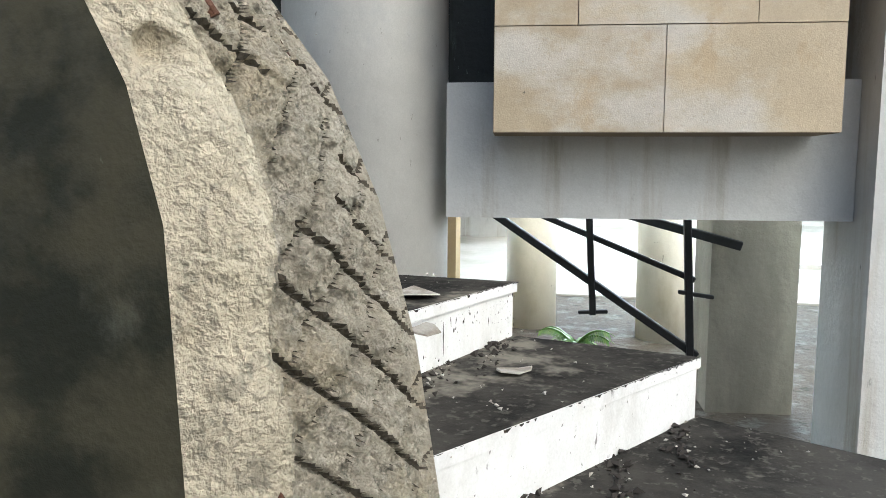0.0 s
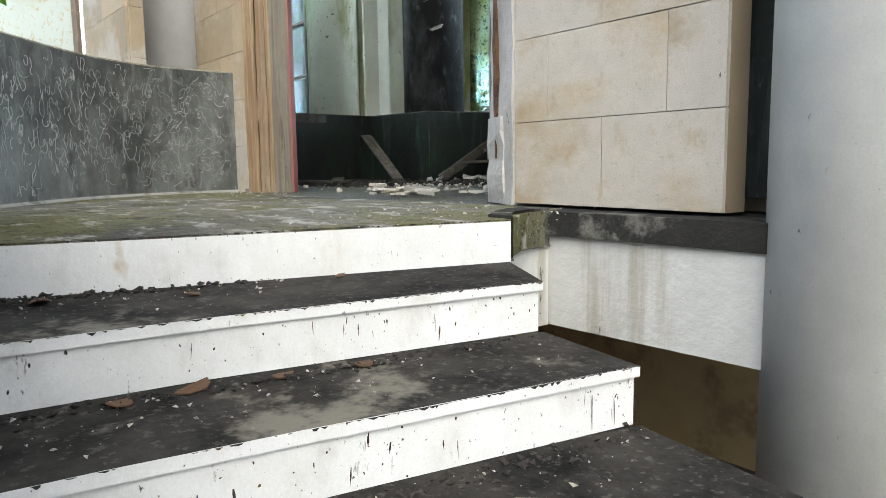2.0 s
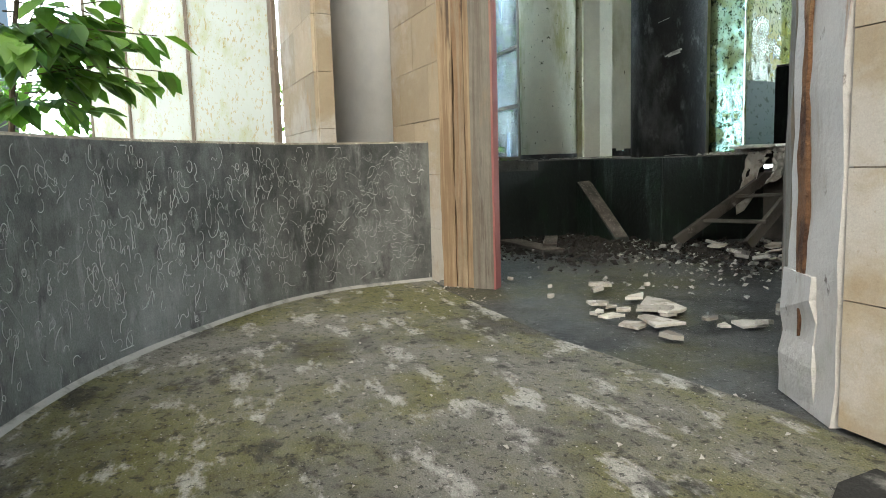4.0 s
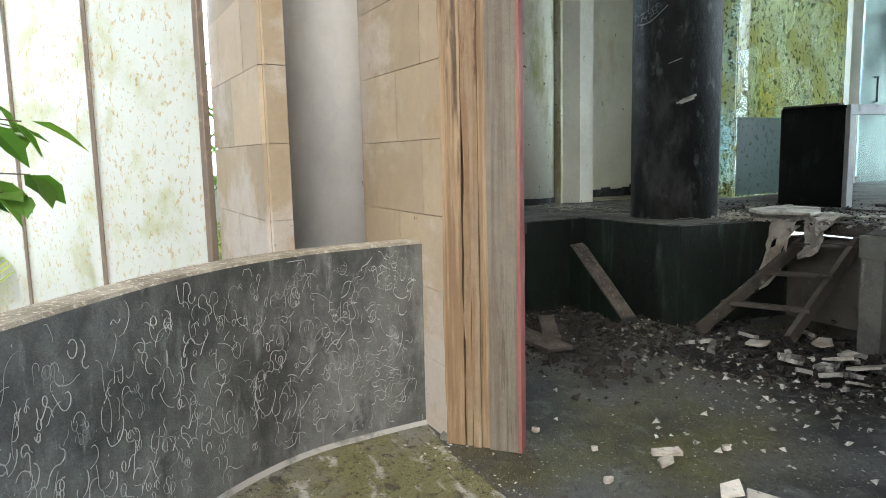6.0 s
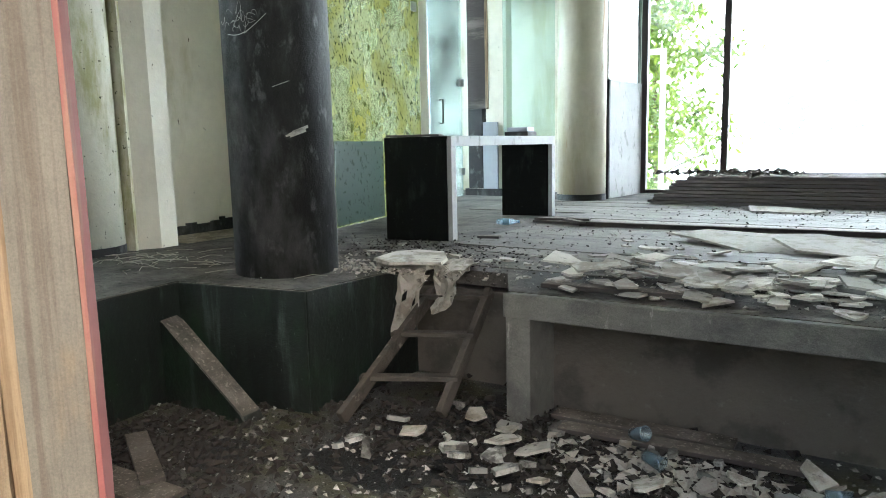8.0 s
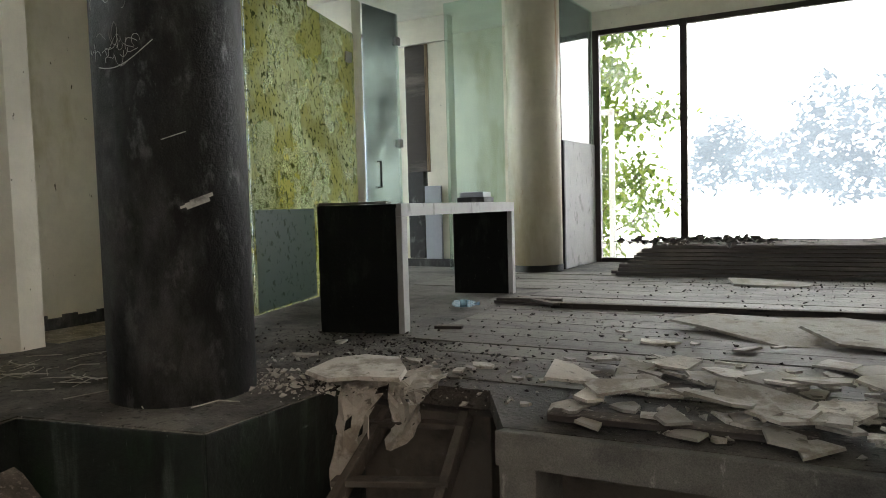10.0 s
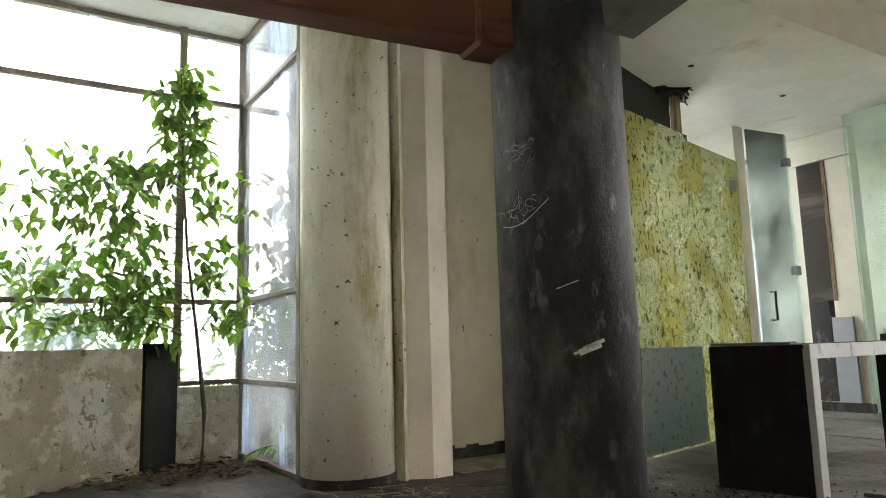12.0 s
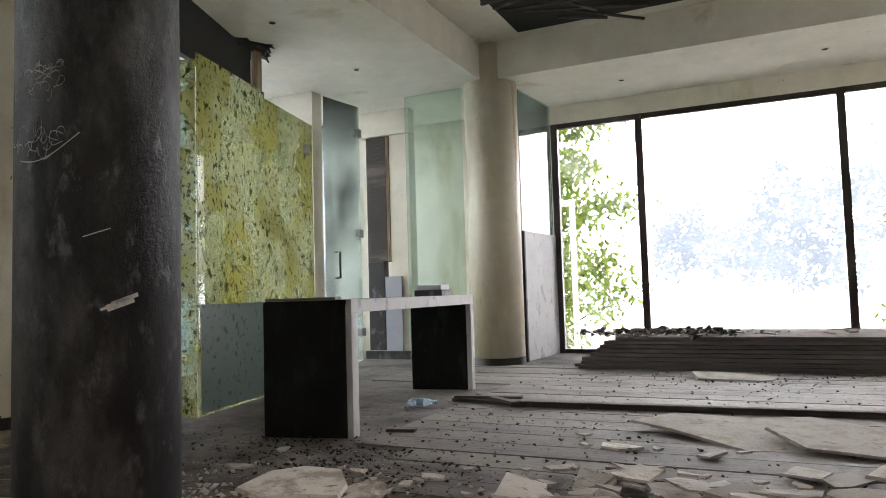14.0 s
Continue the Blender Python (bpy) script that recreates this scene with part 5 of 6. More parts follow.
def palm(name, base, fronds, length, label, mat="paleleaf"):
    t = empty(name, base, label, "plant", "garden palms")
    for k in range(fronds):
        a = k * math.tau / fronds + random.uniform(-0.3, 0.3)
        rise = random.uniform(0.5, 1.1)
        bm = BM()
        pts = [Vector(base) + Vector((math.cos(a) * length * g, math.sin(a) * length * g, length * (rise * g * 1.4 - 1.0 * g * g))) for g in [i / 8 for i in range(9)]]
        tube(bm, pts, 0.014, 4, 0.4)
        for p, q in zip(pts[1:], pts[2:]):
            for s in (0.0, 0.5):
                c = p.lerp(q, s)
                for sg in (1, -1):
                    leaf(bm, c, length * 0.34, min(0.05, length * 0.06), a + sg * 1.0, 0.35, 0)
        part("frond", bm, mat, t)
    return t


for x, y, n, L in ((-12.6, 3.2, 9, 1.6), (-12.9, 4.6, 9, 1.7), (-12.4, 2.0, 9, 1.5), (-11.3, 0.2, 8, 1.5), (-10.4, 1.9, 8, 1.2), (-12.4, 5.9, 8, 1.4)):
    palm("garden_palm", (x, y, GROUND + random.uniform(0.8, 1.9)), n, L, "yellow-green palm fronds outside the glass")
    part("palm_stem", tube(BM(), [(x, y, GROUND), (x + 0.02, y, GROUND + 1.0), (x, y, GROUND + 1.9)], 0.06, 8, 0.8), "bark", None, "slim grey palm stem outside the glass", "plant", "palm stems")
palm("undercroft_plant", (0.12, 5.35, GROUND + 0.02), 11, 0.24, "small spiky dark plant in the undercroft", "leaf")
palm("corner_plant", (-10.2, 4.95 + 0.75, H + 0.02), 7, 0.5, "dark spiky plant outside the corner window", "leaf")

# sapling growing inside the glazed corner
random.seed(4)
sap = empty("indoor_sapling", (-10.65, 4.93, H), "slender green sapling growing through the corner floor", "plant")
stem = [(-10.65, 4.93, H), (-10.66, 4.95, 1.25), (-10.72, 4.89, 1.9), (-10.78, 4.8, 2.7), (-10.76, 4.74, 3.5), (-10.74, 4.7, 4.35)]
part("stem", tube(BM(), stem, 0.024, 8, 0.3), "bark", sap)
twigs, crown, old = BM(), BM(), BM()
S = [Vector(p) for p in stem]
for k in range(66):
    f = 0.38 + 0.62 * (k / 65)
    i = min(int(f * 5), 4)
    p = S[i].lerp(S[i + 1], f * 5 - i)
    south = random.random() < (0.66 if f < 0.78 else 0.5)
    reach = random.uniform(0.35, 1.0) * (1.75 if south and f < 0.75 else 0.72) * (1.0 if f < 0.78 else 0.42)
    a = (-math.pi / 2 if south else math.pi / 2) + random.uniform(-0.8, 0.8)
    e = p + Vector((math.cos(a) * reach * 0.7, math.sin(a) * reach, reach * random.uniform(-0.1, 0.35)))
    mid = p.lerp(e, 0.5) + Vector((0, 0, 0.08 * reach))
    tube(twigs, [p, mid, e], 0.006, 5, 0.4)
    for n in range(int(10 + reach * 20)):
        g = random.uniform(0.25, 1.05)
        q = p.lerp(mid, g * 2) if g < 0.5 else mid.lerp(e, g * 2 - 1)
        q = q + Vector((random.gauss(0, 0.05), random.gauss(0, 0.05), random.gauss(0, 0.05)))
        leaf(old if random.random() < 0.025 else crown, q, random.uniform(0.11, 0.19), random.uniform(0.06, 0.085), random.uniform(0, math.tau), random.uniform(0.1, 1.2), random.uniform(-0.6, 0.6))
part("branchwork", twigs, "bark", sap, kind="stuff")
part("leaves", crown, "leaf", sap, "glossy green leaves")
part("yellow_leaves", old, "paleleaf", sap, "a few yellowed leaves")

# branch over the parapet
br = empty("leafy_branch", (-5.0, 0.75, -0.2), "broad-leaved green branch leaning over the parapet", "plant")
part("stem", tube(BM(), [(-5.0, 0.6, -0.25), (-5.0, 0.62, 0.9), (-4.95, 0.7, 1.5), (-4.85, 0.8, 1.9)], 0.02, 7, 0.5), "bark", br)
tw, crown = BM(), BM()
for k in range(40):
    p = Vector((-4.97 + 0.1 * random.random(), 0.65 + 0.1 * random.random(), random.uniform(1.15, 1.95)))
    a = random.uniform(-0.4, 2.3)
    r = random.uniform(0.3, 0.72)
    e = p + Vector((math.cos(a) * r * 0.8, math.sin(a) * r, random.uniform(-0.12, 0.2)))
    tube(tw, [p, p.lerp(e, 0.5) + Vector((0, 0, 0.04)), e], 0.005, 5, 0.5)
    for n in range(8):
        q = p.lerp(e, random.uniform(0.3, 1.05))
        leaf(crown, q, random.uniform(0.13, 0.21), random.uniform(0.1, 0.14), a + random.uniform(-1.2, 1.2), random.uniform(0.0, 0.9), random.uniform(-0.4, 0.4))
part("branchwork", tw, "bark", br, kind="stuff")
part("leaves", crown, "leaf", br)

# ---- undercroft wreckage ----
frame_u = empty("collapsed_frame", (0.6, 3.9, GROUND), "charred black steel frame collapsed under the beam", "debris")
for a, b, w in (((-0.26, 4.0, -0.5), (0.72, 4.0, -1.16), 0.06), ((-0.06, 4.02, -0.49), (0.7, 4.02, -0.8), 0.045), ((0.2, 3.98, -0.49), (0.23, 3.98, -0.98), 0.055), ((0.65, 3.97, -0.5), (0.69, 3.97, -1.24), 0.055), ((0.35, 4.2, -0.49), (0.92, 4.1, -0.64), 0.07), ((0.16, 3.97, -0.97), (0.3, 3.97, -0.96), 0.03), ((0.62, 3.96, -0.85), (0.78, 3.96, -0.87), 0.03), ((1.62, 4.6, -0.49), (1.75, 4.62, -0.75), 0.05), ((1.5, 4.6, -0.66), (1.9, 4.65, -0.66), 0.03)):
    part("bar", bar(BM(), a, b, w, w * 0.6, 0.004), "steel_and_void", frame_u)
part("hanging_cable", tube(BM(), [(1.75, 4.62, -0.5), (1.78, 4.62, -0.8), (1.7, 4.6, -1.0), (1.52, 4.58, -1.15), (1.42, 4.58, -1.17)], 0.009, 6), "steel_and_void", None, "thin black cable hanging under the beam", "cable")
column(2.15, 6.0, GROUND, -0.2, "cream", "round undercroft pillar with rust-brown foot", r=0.25)
window("window_5", (2.3, 9.0), (4.6, 9.0), GROUND, 0.0, (0.0, 0.3, 0.6, 1.0), (GROUND + 0.2, -0.1), "plasterframe", "clearglass", "distant white-framed opening under the building", 0.07, 0.06)

# ---- desk ----
desk = empty("reception_desk", (-7.1, 8.9, H), "black desk with worn grey frame edges on the raised floor", "desk")
D0, D1, D2, D3 = (-7.37, 7.55), (-6.735, 7.7), (-6.865, 10.16), (-7.5, 10.05)
DT = 1.72


def quad(bm, a, b, w, z0, z1, bevel=0.004):
    c, d = offset_line(a, b, w)
    return prism(bm, [a, b, d, c], z0, z1, bevel)


part("end_panel", quad(BM(), D0, lerp(D0, D1, 0.93), 0.06, H, DT - 0.004), "blackboard", desk, "scuffed black end panel")
part("end_panel", quad(BM(), lerp(D3, D2, 0.0), lerp(D3, D2, 0.93), -0.06, H, DT - 0.075), "blackboard", desk, "black end panel")
part("top", prism(BM(), [lerp(D0, D1, 0.02), lerp(D0, D1, 0.94), lerp(D3, D2, 0.95), D3], DT - 0.03, DT, 0.004), "blackboard", desk, "black desk top")
part("front_edge", quad(BM(), D1, D2, 0.05, DT - 0.09, DT + 0.003), "greypaint", desk, "worn grey front rail")
part("front_post", quad(BM(), D1, lerp(D1, D2, 0.035), 0.05, H, DT - 0.091), "greypaint", desk, "worn grey front post")
part("front_post", quad(BM(), lerp(D1, D2, 0.965), D2, 0.05, H, DT - 0.091), "greypaint", desk, "worn grey front post")
part("loose_board", bar(BM(), (-7.36, 7.6, DT + 0.012), (-6.85, 7.72, DT + 0.012), 0.12, 0.018, 0.003), "darkplank", desk, "warped dark board on top")

crate = empty("white_box", (-7.15, 9.75, DT), "small dark-based white box on the desk", "box")
part("base", box(BM(), -7.3, -7.0, 9.72, 9.95, DT + 0.001, DT + 0.06, 0.006), "blackpaint", crate)
part("body", box(BM(), -7.28, -7.02, 9.74, 9.93, DT + 0.061, DT + 0.11, 0.006), "steelblue", crate)

bottle = empty("plastic_bottle", (-6.9, 9.0, H + 0.04), "clear plastic water bottle with blue label lying on the floor", "bottle")
bm = BM()
ax = Vector((0.9, 0.3, 0)).normalized()
prof = ((0.0, 0.012), (0.02, 0.03), (0.07, 0.033), (0.15, 0.033), (0.19, 0.026), (0.215, 0.013), (0.235, 0.012))
rings = []
for s, r in prof:
    c = Vector((-7.0, 8.97, H + 0.042)) + ax * s
    side = Vector((-ax.y, ax.x, 0))
    rings.append([bm.verts.new(c + r * (side * math.cos(k * math.tau / 14) + Vector((0, 0, 1)) * math.sin(k * math.tau / 14))) for k in range(14)])
for a, b in zip(rings, rings[1:]):
    for k in range(14):
        bm.faces.new((a[k], a[(k + 1) % 14], b[(k + 1) % 14], b[k]))
bottle_body = part("body", bm, "plastic", bottle, smooth=True)
c0 = Vector((-7.0, 8.97, H + 0.042))
part("label_band", tube(BM(), [c0 + ax * 0.075, c0 + ax * 0.14], 0.0345, 14), "bluelabel", bottle_body, "pale blue label")
part("cap", tube(BM(), [c0 + ax * 0.23, c0 + ax * 0.25], 0.015, 10), "bluelabel", bottle_body, "blue cap")

# ---- raised floor boards and piles ----
edge_y = 6.66
k = 0
random.seed(3)
while edge_y < 12.2:
    w = 0.3 + random.uniform(-0.01, 0.01)
    x0 = -6.25 + random.uniform(-0.02, 0.02) if edge_y < 7.4 else -6.62 if edge_y < 10.3 else -8.3
    part("floorboard", box(BM(), x0, -1.05, edge_y, edge_y + w - 0.012, H - 0.002, H + random.uniform(0.004, 0.01), 0.002), "plank", bpy.data.objects["floor_raised"])
    edge_y += w
part("floor_batten", bar(BM(), (-6.15, 9.22, H + 0.03), (-3.2, 9.36, H + 0.03), 0.07, 0.05, 0.004), "darkplank", None, "long dark batten lying across the floor", "plank")
for a, b in (((-6.75, 9.38, H + 0.02), (-5.95, 9.22, H + 0.025)), ((-6.55, 9.5, H + 0.05), (-6.05, 9.05, H + 0.06)), ((-6.7, 9.3, H + 0.055), (-6.1, 9.36, H + 0.06)), ((-6.62, 7.95, H + 0.02), (-6.42, 8.0, H + 0.02))):
    part("loose_plank", bar(BM(), a, b, 0.07, 0.025, 0.003), "darkplank", None, "short dark loose plank on the dusty floor", "plank", "loose planks")

pile = empty("board_pile", (-4.6, 12.8, H), "low pile of dark old boards by the window", "wood pile")
random.seed(8)
for lay in range(8):
    y = 12.02 + 0.045 * lay
    while y < 13.7:
        w = random.uniform(0.18, 0.3)
        x0 = -6.35 + lay * 0.06 + random.uniform(-0.06, 0.06)
        part("board", box(BM(), x0, -1.9 + random.uniform(-0.2, 0.2), y, y + w - 0.012, H + 0.012 + lay * 0.045, H + 0.05 + lay * 0.045, 0.004), "darkplank", pile)
        y += w


def shard(bm, c, r, thick, yaw, tilt, roll, n=6, stretch=1.0):
    """A broken flat fragment."""
    m = Matrix.Translation(c) @ Euler((tilt, roll, yaw)).to_matrix().to_4x4()
    ang = [(i + random.uniform(0.1, 0.9)) / n * math.tau for i in range(n)]
    low, top = [], []
    for a in ang:
        rr = r * random.uniform(0.65, 1.1)
        x, y = rr * math.cos(a) * stretch, rr * math.sin(a)
        bend = min(0.1, 0.006 / max(r, 0.01)) * x * x / max(r, 0.01)
        low.append(bm.verts.new(m @ Vector((x, y, bend - thick / 2))))
        top.append(bm.verts.new(m @ Vector((x * 0.97, y * 0.97, bend + thick / 2))))
    bm.faces.new(low[::-1])
    bm.faces.new(top)
    for i in range(n):
        bm.faces.new((low[i], low[(i + 1) % n], top[(i + 1) % n], top[i]))
    return bm


def fragments(count, region, rmin, rmax, label, mat="debris", tilt=0.12, name="plaster_fragment", group="plaster fragments", thick=0.012, lift=0.03, stretch=1.5):
    x0, x1, y0, y1, z = region
    for k in range(count):
        r = rmin + (rmax - rmin) * random.random() ** 2.2
        x, y = random.uniform(x0, x1), random.uniform(y0, y1)
        t1, t2 = random.uniform(-tilt, tilt), random.uniform(-tilt, tilt)
        c = Vector((x, y, z + thick / 2 + r * (abs(t1) + abs(t2)) * 0.7 + random.random() * lift))
        bm = shard(BM(), c, r, thick, random.uniform(0, math.tau), t1, t2, random.randint(4, 6), random.uniform(1, stretch))
        part(name, bm, mat, None, label, "debris", group)


random.seed(21)
fragments(120, (-5.45, -3.2, 6.05, 7.3, H), 0.03, 0.13, "broken flake of off-white plasterboard on the slab", lift=0.06)
fragments(26, (-5.3, -1.6, 6.8, 8.2, H + 0.006), 0.04, 0.16, "broken flake of off-white plasterboard on the floor", lift=0.02)
fragments(14, (-6.9, -5.5, 6.55, 7.2, H), 0.03, 0.1, "small plaster flake beside the black column")
fragments(50, (-5.9, -3.2, 5.0, 5.95, 0.0), 0.02, 0.09, "pale plaster lump in the sunken rubble", mat="pitdebris", thick=0.025, tilt=0.3)
fragments(16, (-5.6, -3.2, 5.2, 5.9, 0.01), 0.05, 0.12, "white broken plasterboard piece in the sunken rubble", thick=0.014, tilt=0.25)
fragments(44, (-5.2, -3.2, 6.2, 7.0, H + 0.01), 0.07, 0.2, "broken flake of off-white plasterboard heaped on the slab", lift=0.09, tilt=0.2)
fragments(18, (-4.2, -3.0, 5.2, 5.9, 0.02), 0.05, 0.16, "white broken plasterboard piece in the pale heap", thick=0.014, tilt=0.3)
fragments(18, (-4.1, -3.4, 3.4, 3.95, 0.0), 0.03, 0.14, "white plaster flake on the hall floor", thick=0.012, tilt=0.08)
fragments(10, (-5.1, -3.3, 3.2, 4.6, 0.0), 0.02, 0.06, "small pale crumb on the hall floor", thick=0.02, tilt=0.2)
fragments(12, (-6.3, -3.0, 12.3, 13.6, H + 0.375), 0.05, 0.16, "pale board scrap on the pile", mat="darkplank")
for c, r, st, yaw in (((-4.25, 8.55, H + 0.03), 0.5, 1.7, 0.1), ((-3.6, 8.2, H + 0.04), 0.38, 1.6, -0.3), ((-3.4, 7.6, H + 0.05), 0.32, 1.5, 0.5), ((-4.55, 11.4, H + 0.025), 0.3, 1.7, 0.0), ((-3.0, 7.1, H + 0.1), 0.4, 1.4, 0.2), ((-2.6, 8.9, H + 0.05), 0.5, 1.5, 0.2)):
    part("plasterboard_sheet", shard(BM(), Vector(c), r, 0.014, yaw, 0.05, 0.03, 9, st), "debris", None, "large torn plasterboard sheet lying on the floor", "debris", "plasterboard sheets")

# torn sheet drooping over the recess
droop = empty("torn_plaster_sheet", (-6.2, 6.5, H), "torn plaster sheet drooping over the edge above the ladder", "debris")
for x0, x1, y0, dz in ((-6.5, -6.05, 6.42, 0.62), (-6.02, -5.78, 6.46, 0.3)):
    bm = BM()
    cols, rows_ = 8, 12
    g = []
    for j in range(rows_ + 1):
        f = j / rows_
        row = []
        for i in range(cols + 1):
            u = i / cols
            x = x0 + (x1 - x0) * u + 0.03 * math.sin(9 * f + 5 * u)
            if f < 0.35:
                p = (x, y0 + 0.16 - 0.26 * f / 0.35, H + 0.035 + 0.02 * math.sin(6 * u + 4 * f))
            else:
                q = (f - 0.35) / 0.65
                p = (x + 0.06 * q * math.sin(4 * u), y0 - 0.1 - 0.1 * q + 0.05 * math.sin(7 * u + 3 * q), H + 0.035 - dz * q * (0.7 + 0.3 * math.sin(3 * u + 1)))
            row.append(bm.verts.new((p[0] + random.uniform(-0.008, 0.008), p[1] + random.uniform(-0.012, 0.012), p[2] + random.uniform(-0.012, 0.012))))
        g.append(row)
    faces = [bm.faces.new((a[i], a[i + 1], b[i + 1], b[i])) for a, b in zip(g, g[1:]) for i in range(cols) if random.random() > 0.06]
    r = bmesh.ops.extrude_face_region(bm, geom=faces)
    bmesh.ops.translate(bm, vec=(0, 0.01, 0.006), verts=[v for v in r["geom"] if isinstance(v, bmesh.types.BMVert)])
    part("flap", bm, "debris", droop)
part("sheet", shard(BM(), Vector((-6.2, 6.42, H + 0.07)), 0.26, 0.02, 0.1, 0.04, 0.0, 8, 1.3), "debris", droop)

# ladder in the recess
ladder = empty("wooden_ladder", (-5.85, 5.6, 0), "grey broken wooden ladder leaning in the recess", "ladder")
L0, L1, R0, R1 = Vector((-6.06, 5.39, 0.04)), Vector((-6.08, 6.42, 0.62)), Vector((-5.58, 5.74, 0.04)), Vector((-5.62, 6.42, 0.67))
part("rail", bar(BM(), L0, L1, 0.045, 0.09, 0.004), "oldwood", ladder)
part("rail", bar(BM(), R0, R1, 0.045, 0.09, 0.004), "oldwood", ladder)
for f in (0.26, 0.6, 0.92):
    part("rung", bar(BM(), L0.lerp(L1, f) - Vector((0.06, 0, -0.02)), R0.lerp(R1, f) + Vector((0.03, 0, 0.02)), 0.08, 0.03, 0.004), "oldwood", ladder)

bm = BM()
tri = ((-7.36, -0.01), (-6.56, -0.01), (-6.6, 0.05), (-7.3, 0.53), (-7.36, 0.56))
rows = [[bm.verts.new((x, y, z)) for x, z in tri] for y in (5.1, 5.25)]
bm.faces.new(rows[0])
bm.faces.new(rows[1][::-1])
for i in range(len(tri)):
    bm.faces.new((rows[0][i], rows[0][(i + 1) % len(tri)], rows[1][(i + 1) % len(tri)], rows[1][i]))
bmesh.ops.bevel(bm, geom=list(bm.edges), offset=0.008, segments=1, affect="EDGES")
part("sloping_brace", bm, "mosswall", None, "sloping cement wedge against the damp wall", "brace", "", "structure")
for a, b, w in (((-7.0, 4.2, 0.03), (-6.1, 4.25, 0.03), 0.2), ((-6.9, 4.6, 0.05), (-6.3, 4.3, 0.05), 0.12), ((-4.9, 5.95, 0.04), (-3.6, 6.05, 0.04), 0.12), ((-5.0, 6.1, 0.05), (-4.0, 6.15, 0.05), 0.14), ((-5.1, 6.15, H + 0.03), (-4.1, 6.22, H + 0.03), 0.1)):
    part("loose_plank", bar(BM(), a, b, w, 0.03, 0.004), "darkplank", None, "dark rotten plank among the rubble", "plank", "loose planks")


def cup(name, at, ax, mat, label):
    c = empty(name, at, label, "cup", "plastic cups")
    bm = BM()
    d = Vector(ax).normalized()
    x = d.orthogonal().normalized()
    y = d.cross(x)
    rr = [[bm.verts.new(Vector(at) + d * s + r * (x * math.cos(k * math.tau / 16) + y * math.sin(k * math.tau / 16))) for k in range(16)] for s, r in ((-0.05, 0.028), (0.05, 0.04), (0.055, 0.043), (0.055, 0.038), (-0.045, 0.026))]
    for a, b in zip(rr, rr[1:]):
        for k in range(16):
            bm.faces.new((a[k], a[(k + 1) % 16], b[(k + 1) % 16], b[k]))
    bm.faces.new(rr[0][::-1])
    bm.faces.new(rr[-1])
    part("body", bm, mat, c, smooth=True)


cup("plastic_cup", (-4.45, 5.95, 0.09), (0.6, -0.3, 0.25), "plastic", "clear plastic cup in the rubble")
cup("plastic_cup", (-4.3, 5.72, 0.07), (0.7, -0.2, -0.1), "plastic", "clear plastic cup in the rubble")
cup("plastic_cup", (-3.5, 5.75, 0.07), (0.8, 0.1, 0.0), "plastic", "clear plastic cup in the rubble")


def crumbs(name, count, spots, rmin, rmax, mat, label, category="rubble"):
    """Small uncountable bits strewn over patches (x, y, z, spread x, spread y)."""
    bm = BM()
    for k in range(count):
        x, y, z, sx, sy = random.choice(spots)
        r = rmin + (rmax - rmin) * random.random() ** 3
        p = Vector((x + random.gauss(0, sx), y + random.gauss(0, sy), z + r * 0.4))
        if p.z > 0.3 and (p.y < 6.12 and p.x > -6.3):
            p.y = 6.12 + abs(p.y - 6.12) * 0.5
        m = Matrix.Translation(p) @ Euler((random.uniform(-0.6, 0.6), random.uniform(-0.6, 0.6), random.uniform(0, 6.3))).to_matrix().to_4x4()
        v = [bm.verts.new(m @ Vector(c)) for c in ((r, 0, 0), (-r * 0.6, r * 0.8, 0), (-r * 0.7, -r * 0.7, 0), (0, 0, r * 0.55), (0.1 * r, 0.1 * r, -r * 0.35))]
        for a, b in ((0, 1), (1, 2), (2, 0)):
            bm.faces.new((v[a], v[b], v[3]))
            bm.faces.new((v[b], v[a], v[4]))
    return part(name, bm, mat, None, label, category, "", "stuff")


random.seed(31)
crumbs("pale_rubble", 1700, [(-5.4, 5.2, 0, 0.6, 0.35), (-4.4, 5.4, 0, 0.6, 0.35), (-5.0, 4.7, 0, 0.9, 0.5), (-3.6, 5.6, 0, 0.4, 0.3), (-6.6, 4.9, 0, 0.4, 0.3)], 0.003, 0.026, "pitdebris", "pale plaster rubble over the sunken floor")
crumbs("dark_rubble", 6500, [(-5.5, 5.5, 0, 0.6, 0.3), (-4.4, 5.8, 0, 0.6, 0.25), (-6.8, 4.7, 0, 0.35, 0.35), (-6.5, 4.4, 0, 0.5, 0.3)], 0.006, 0.045, "dirt", "dark brown litter and rubble over the sunken floor")
crumbs("floor_grit", 3200, [(-5.0, 7.0, H + 0.006, 1.2, 0.5), (-6.6, 7.0, H, 0.6, 0.4), (-4.6, 10.6, H + 0.01, 1.2, 0.7), (-5.6, 8.2, H + 0.008, 1.0, 0.6), (-7.0, 7.4, H, 0.5, 0.3), (-6.2, 6.9, H + 0.004, 0.4, 0.25), (-4.2, 11.6, H + 0.01, 1.0, 0.4)], 0.003, 0.02, "dirt", "dark grit strewn over the raised floor")
crumbs("plaster_crumbs", 900, [(-4.6, 6.5, H + 0.006, 0.8, 0.3), (-6.3, 6.6, H, 0.4, 0.25), (-6.6, 6.2, H, 0.3, 0.12)], 0.004, 0.03, "debris", "pale plaster crumbs on the raised floor")
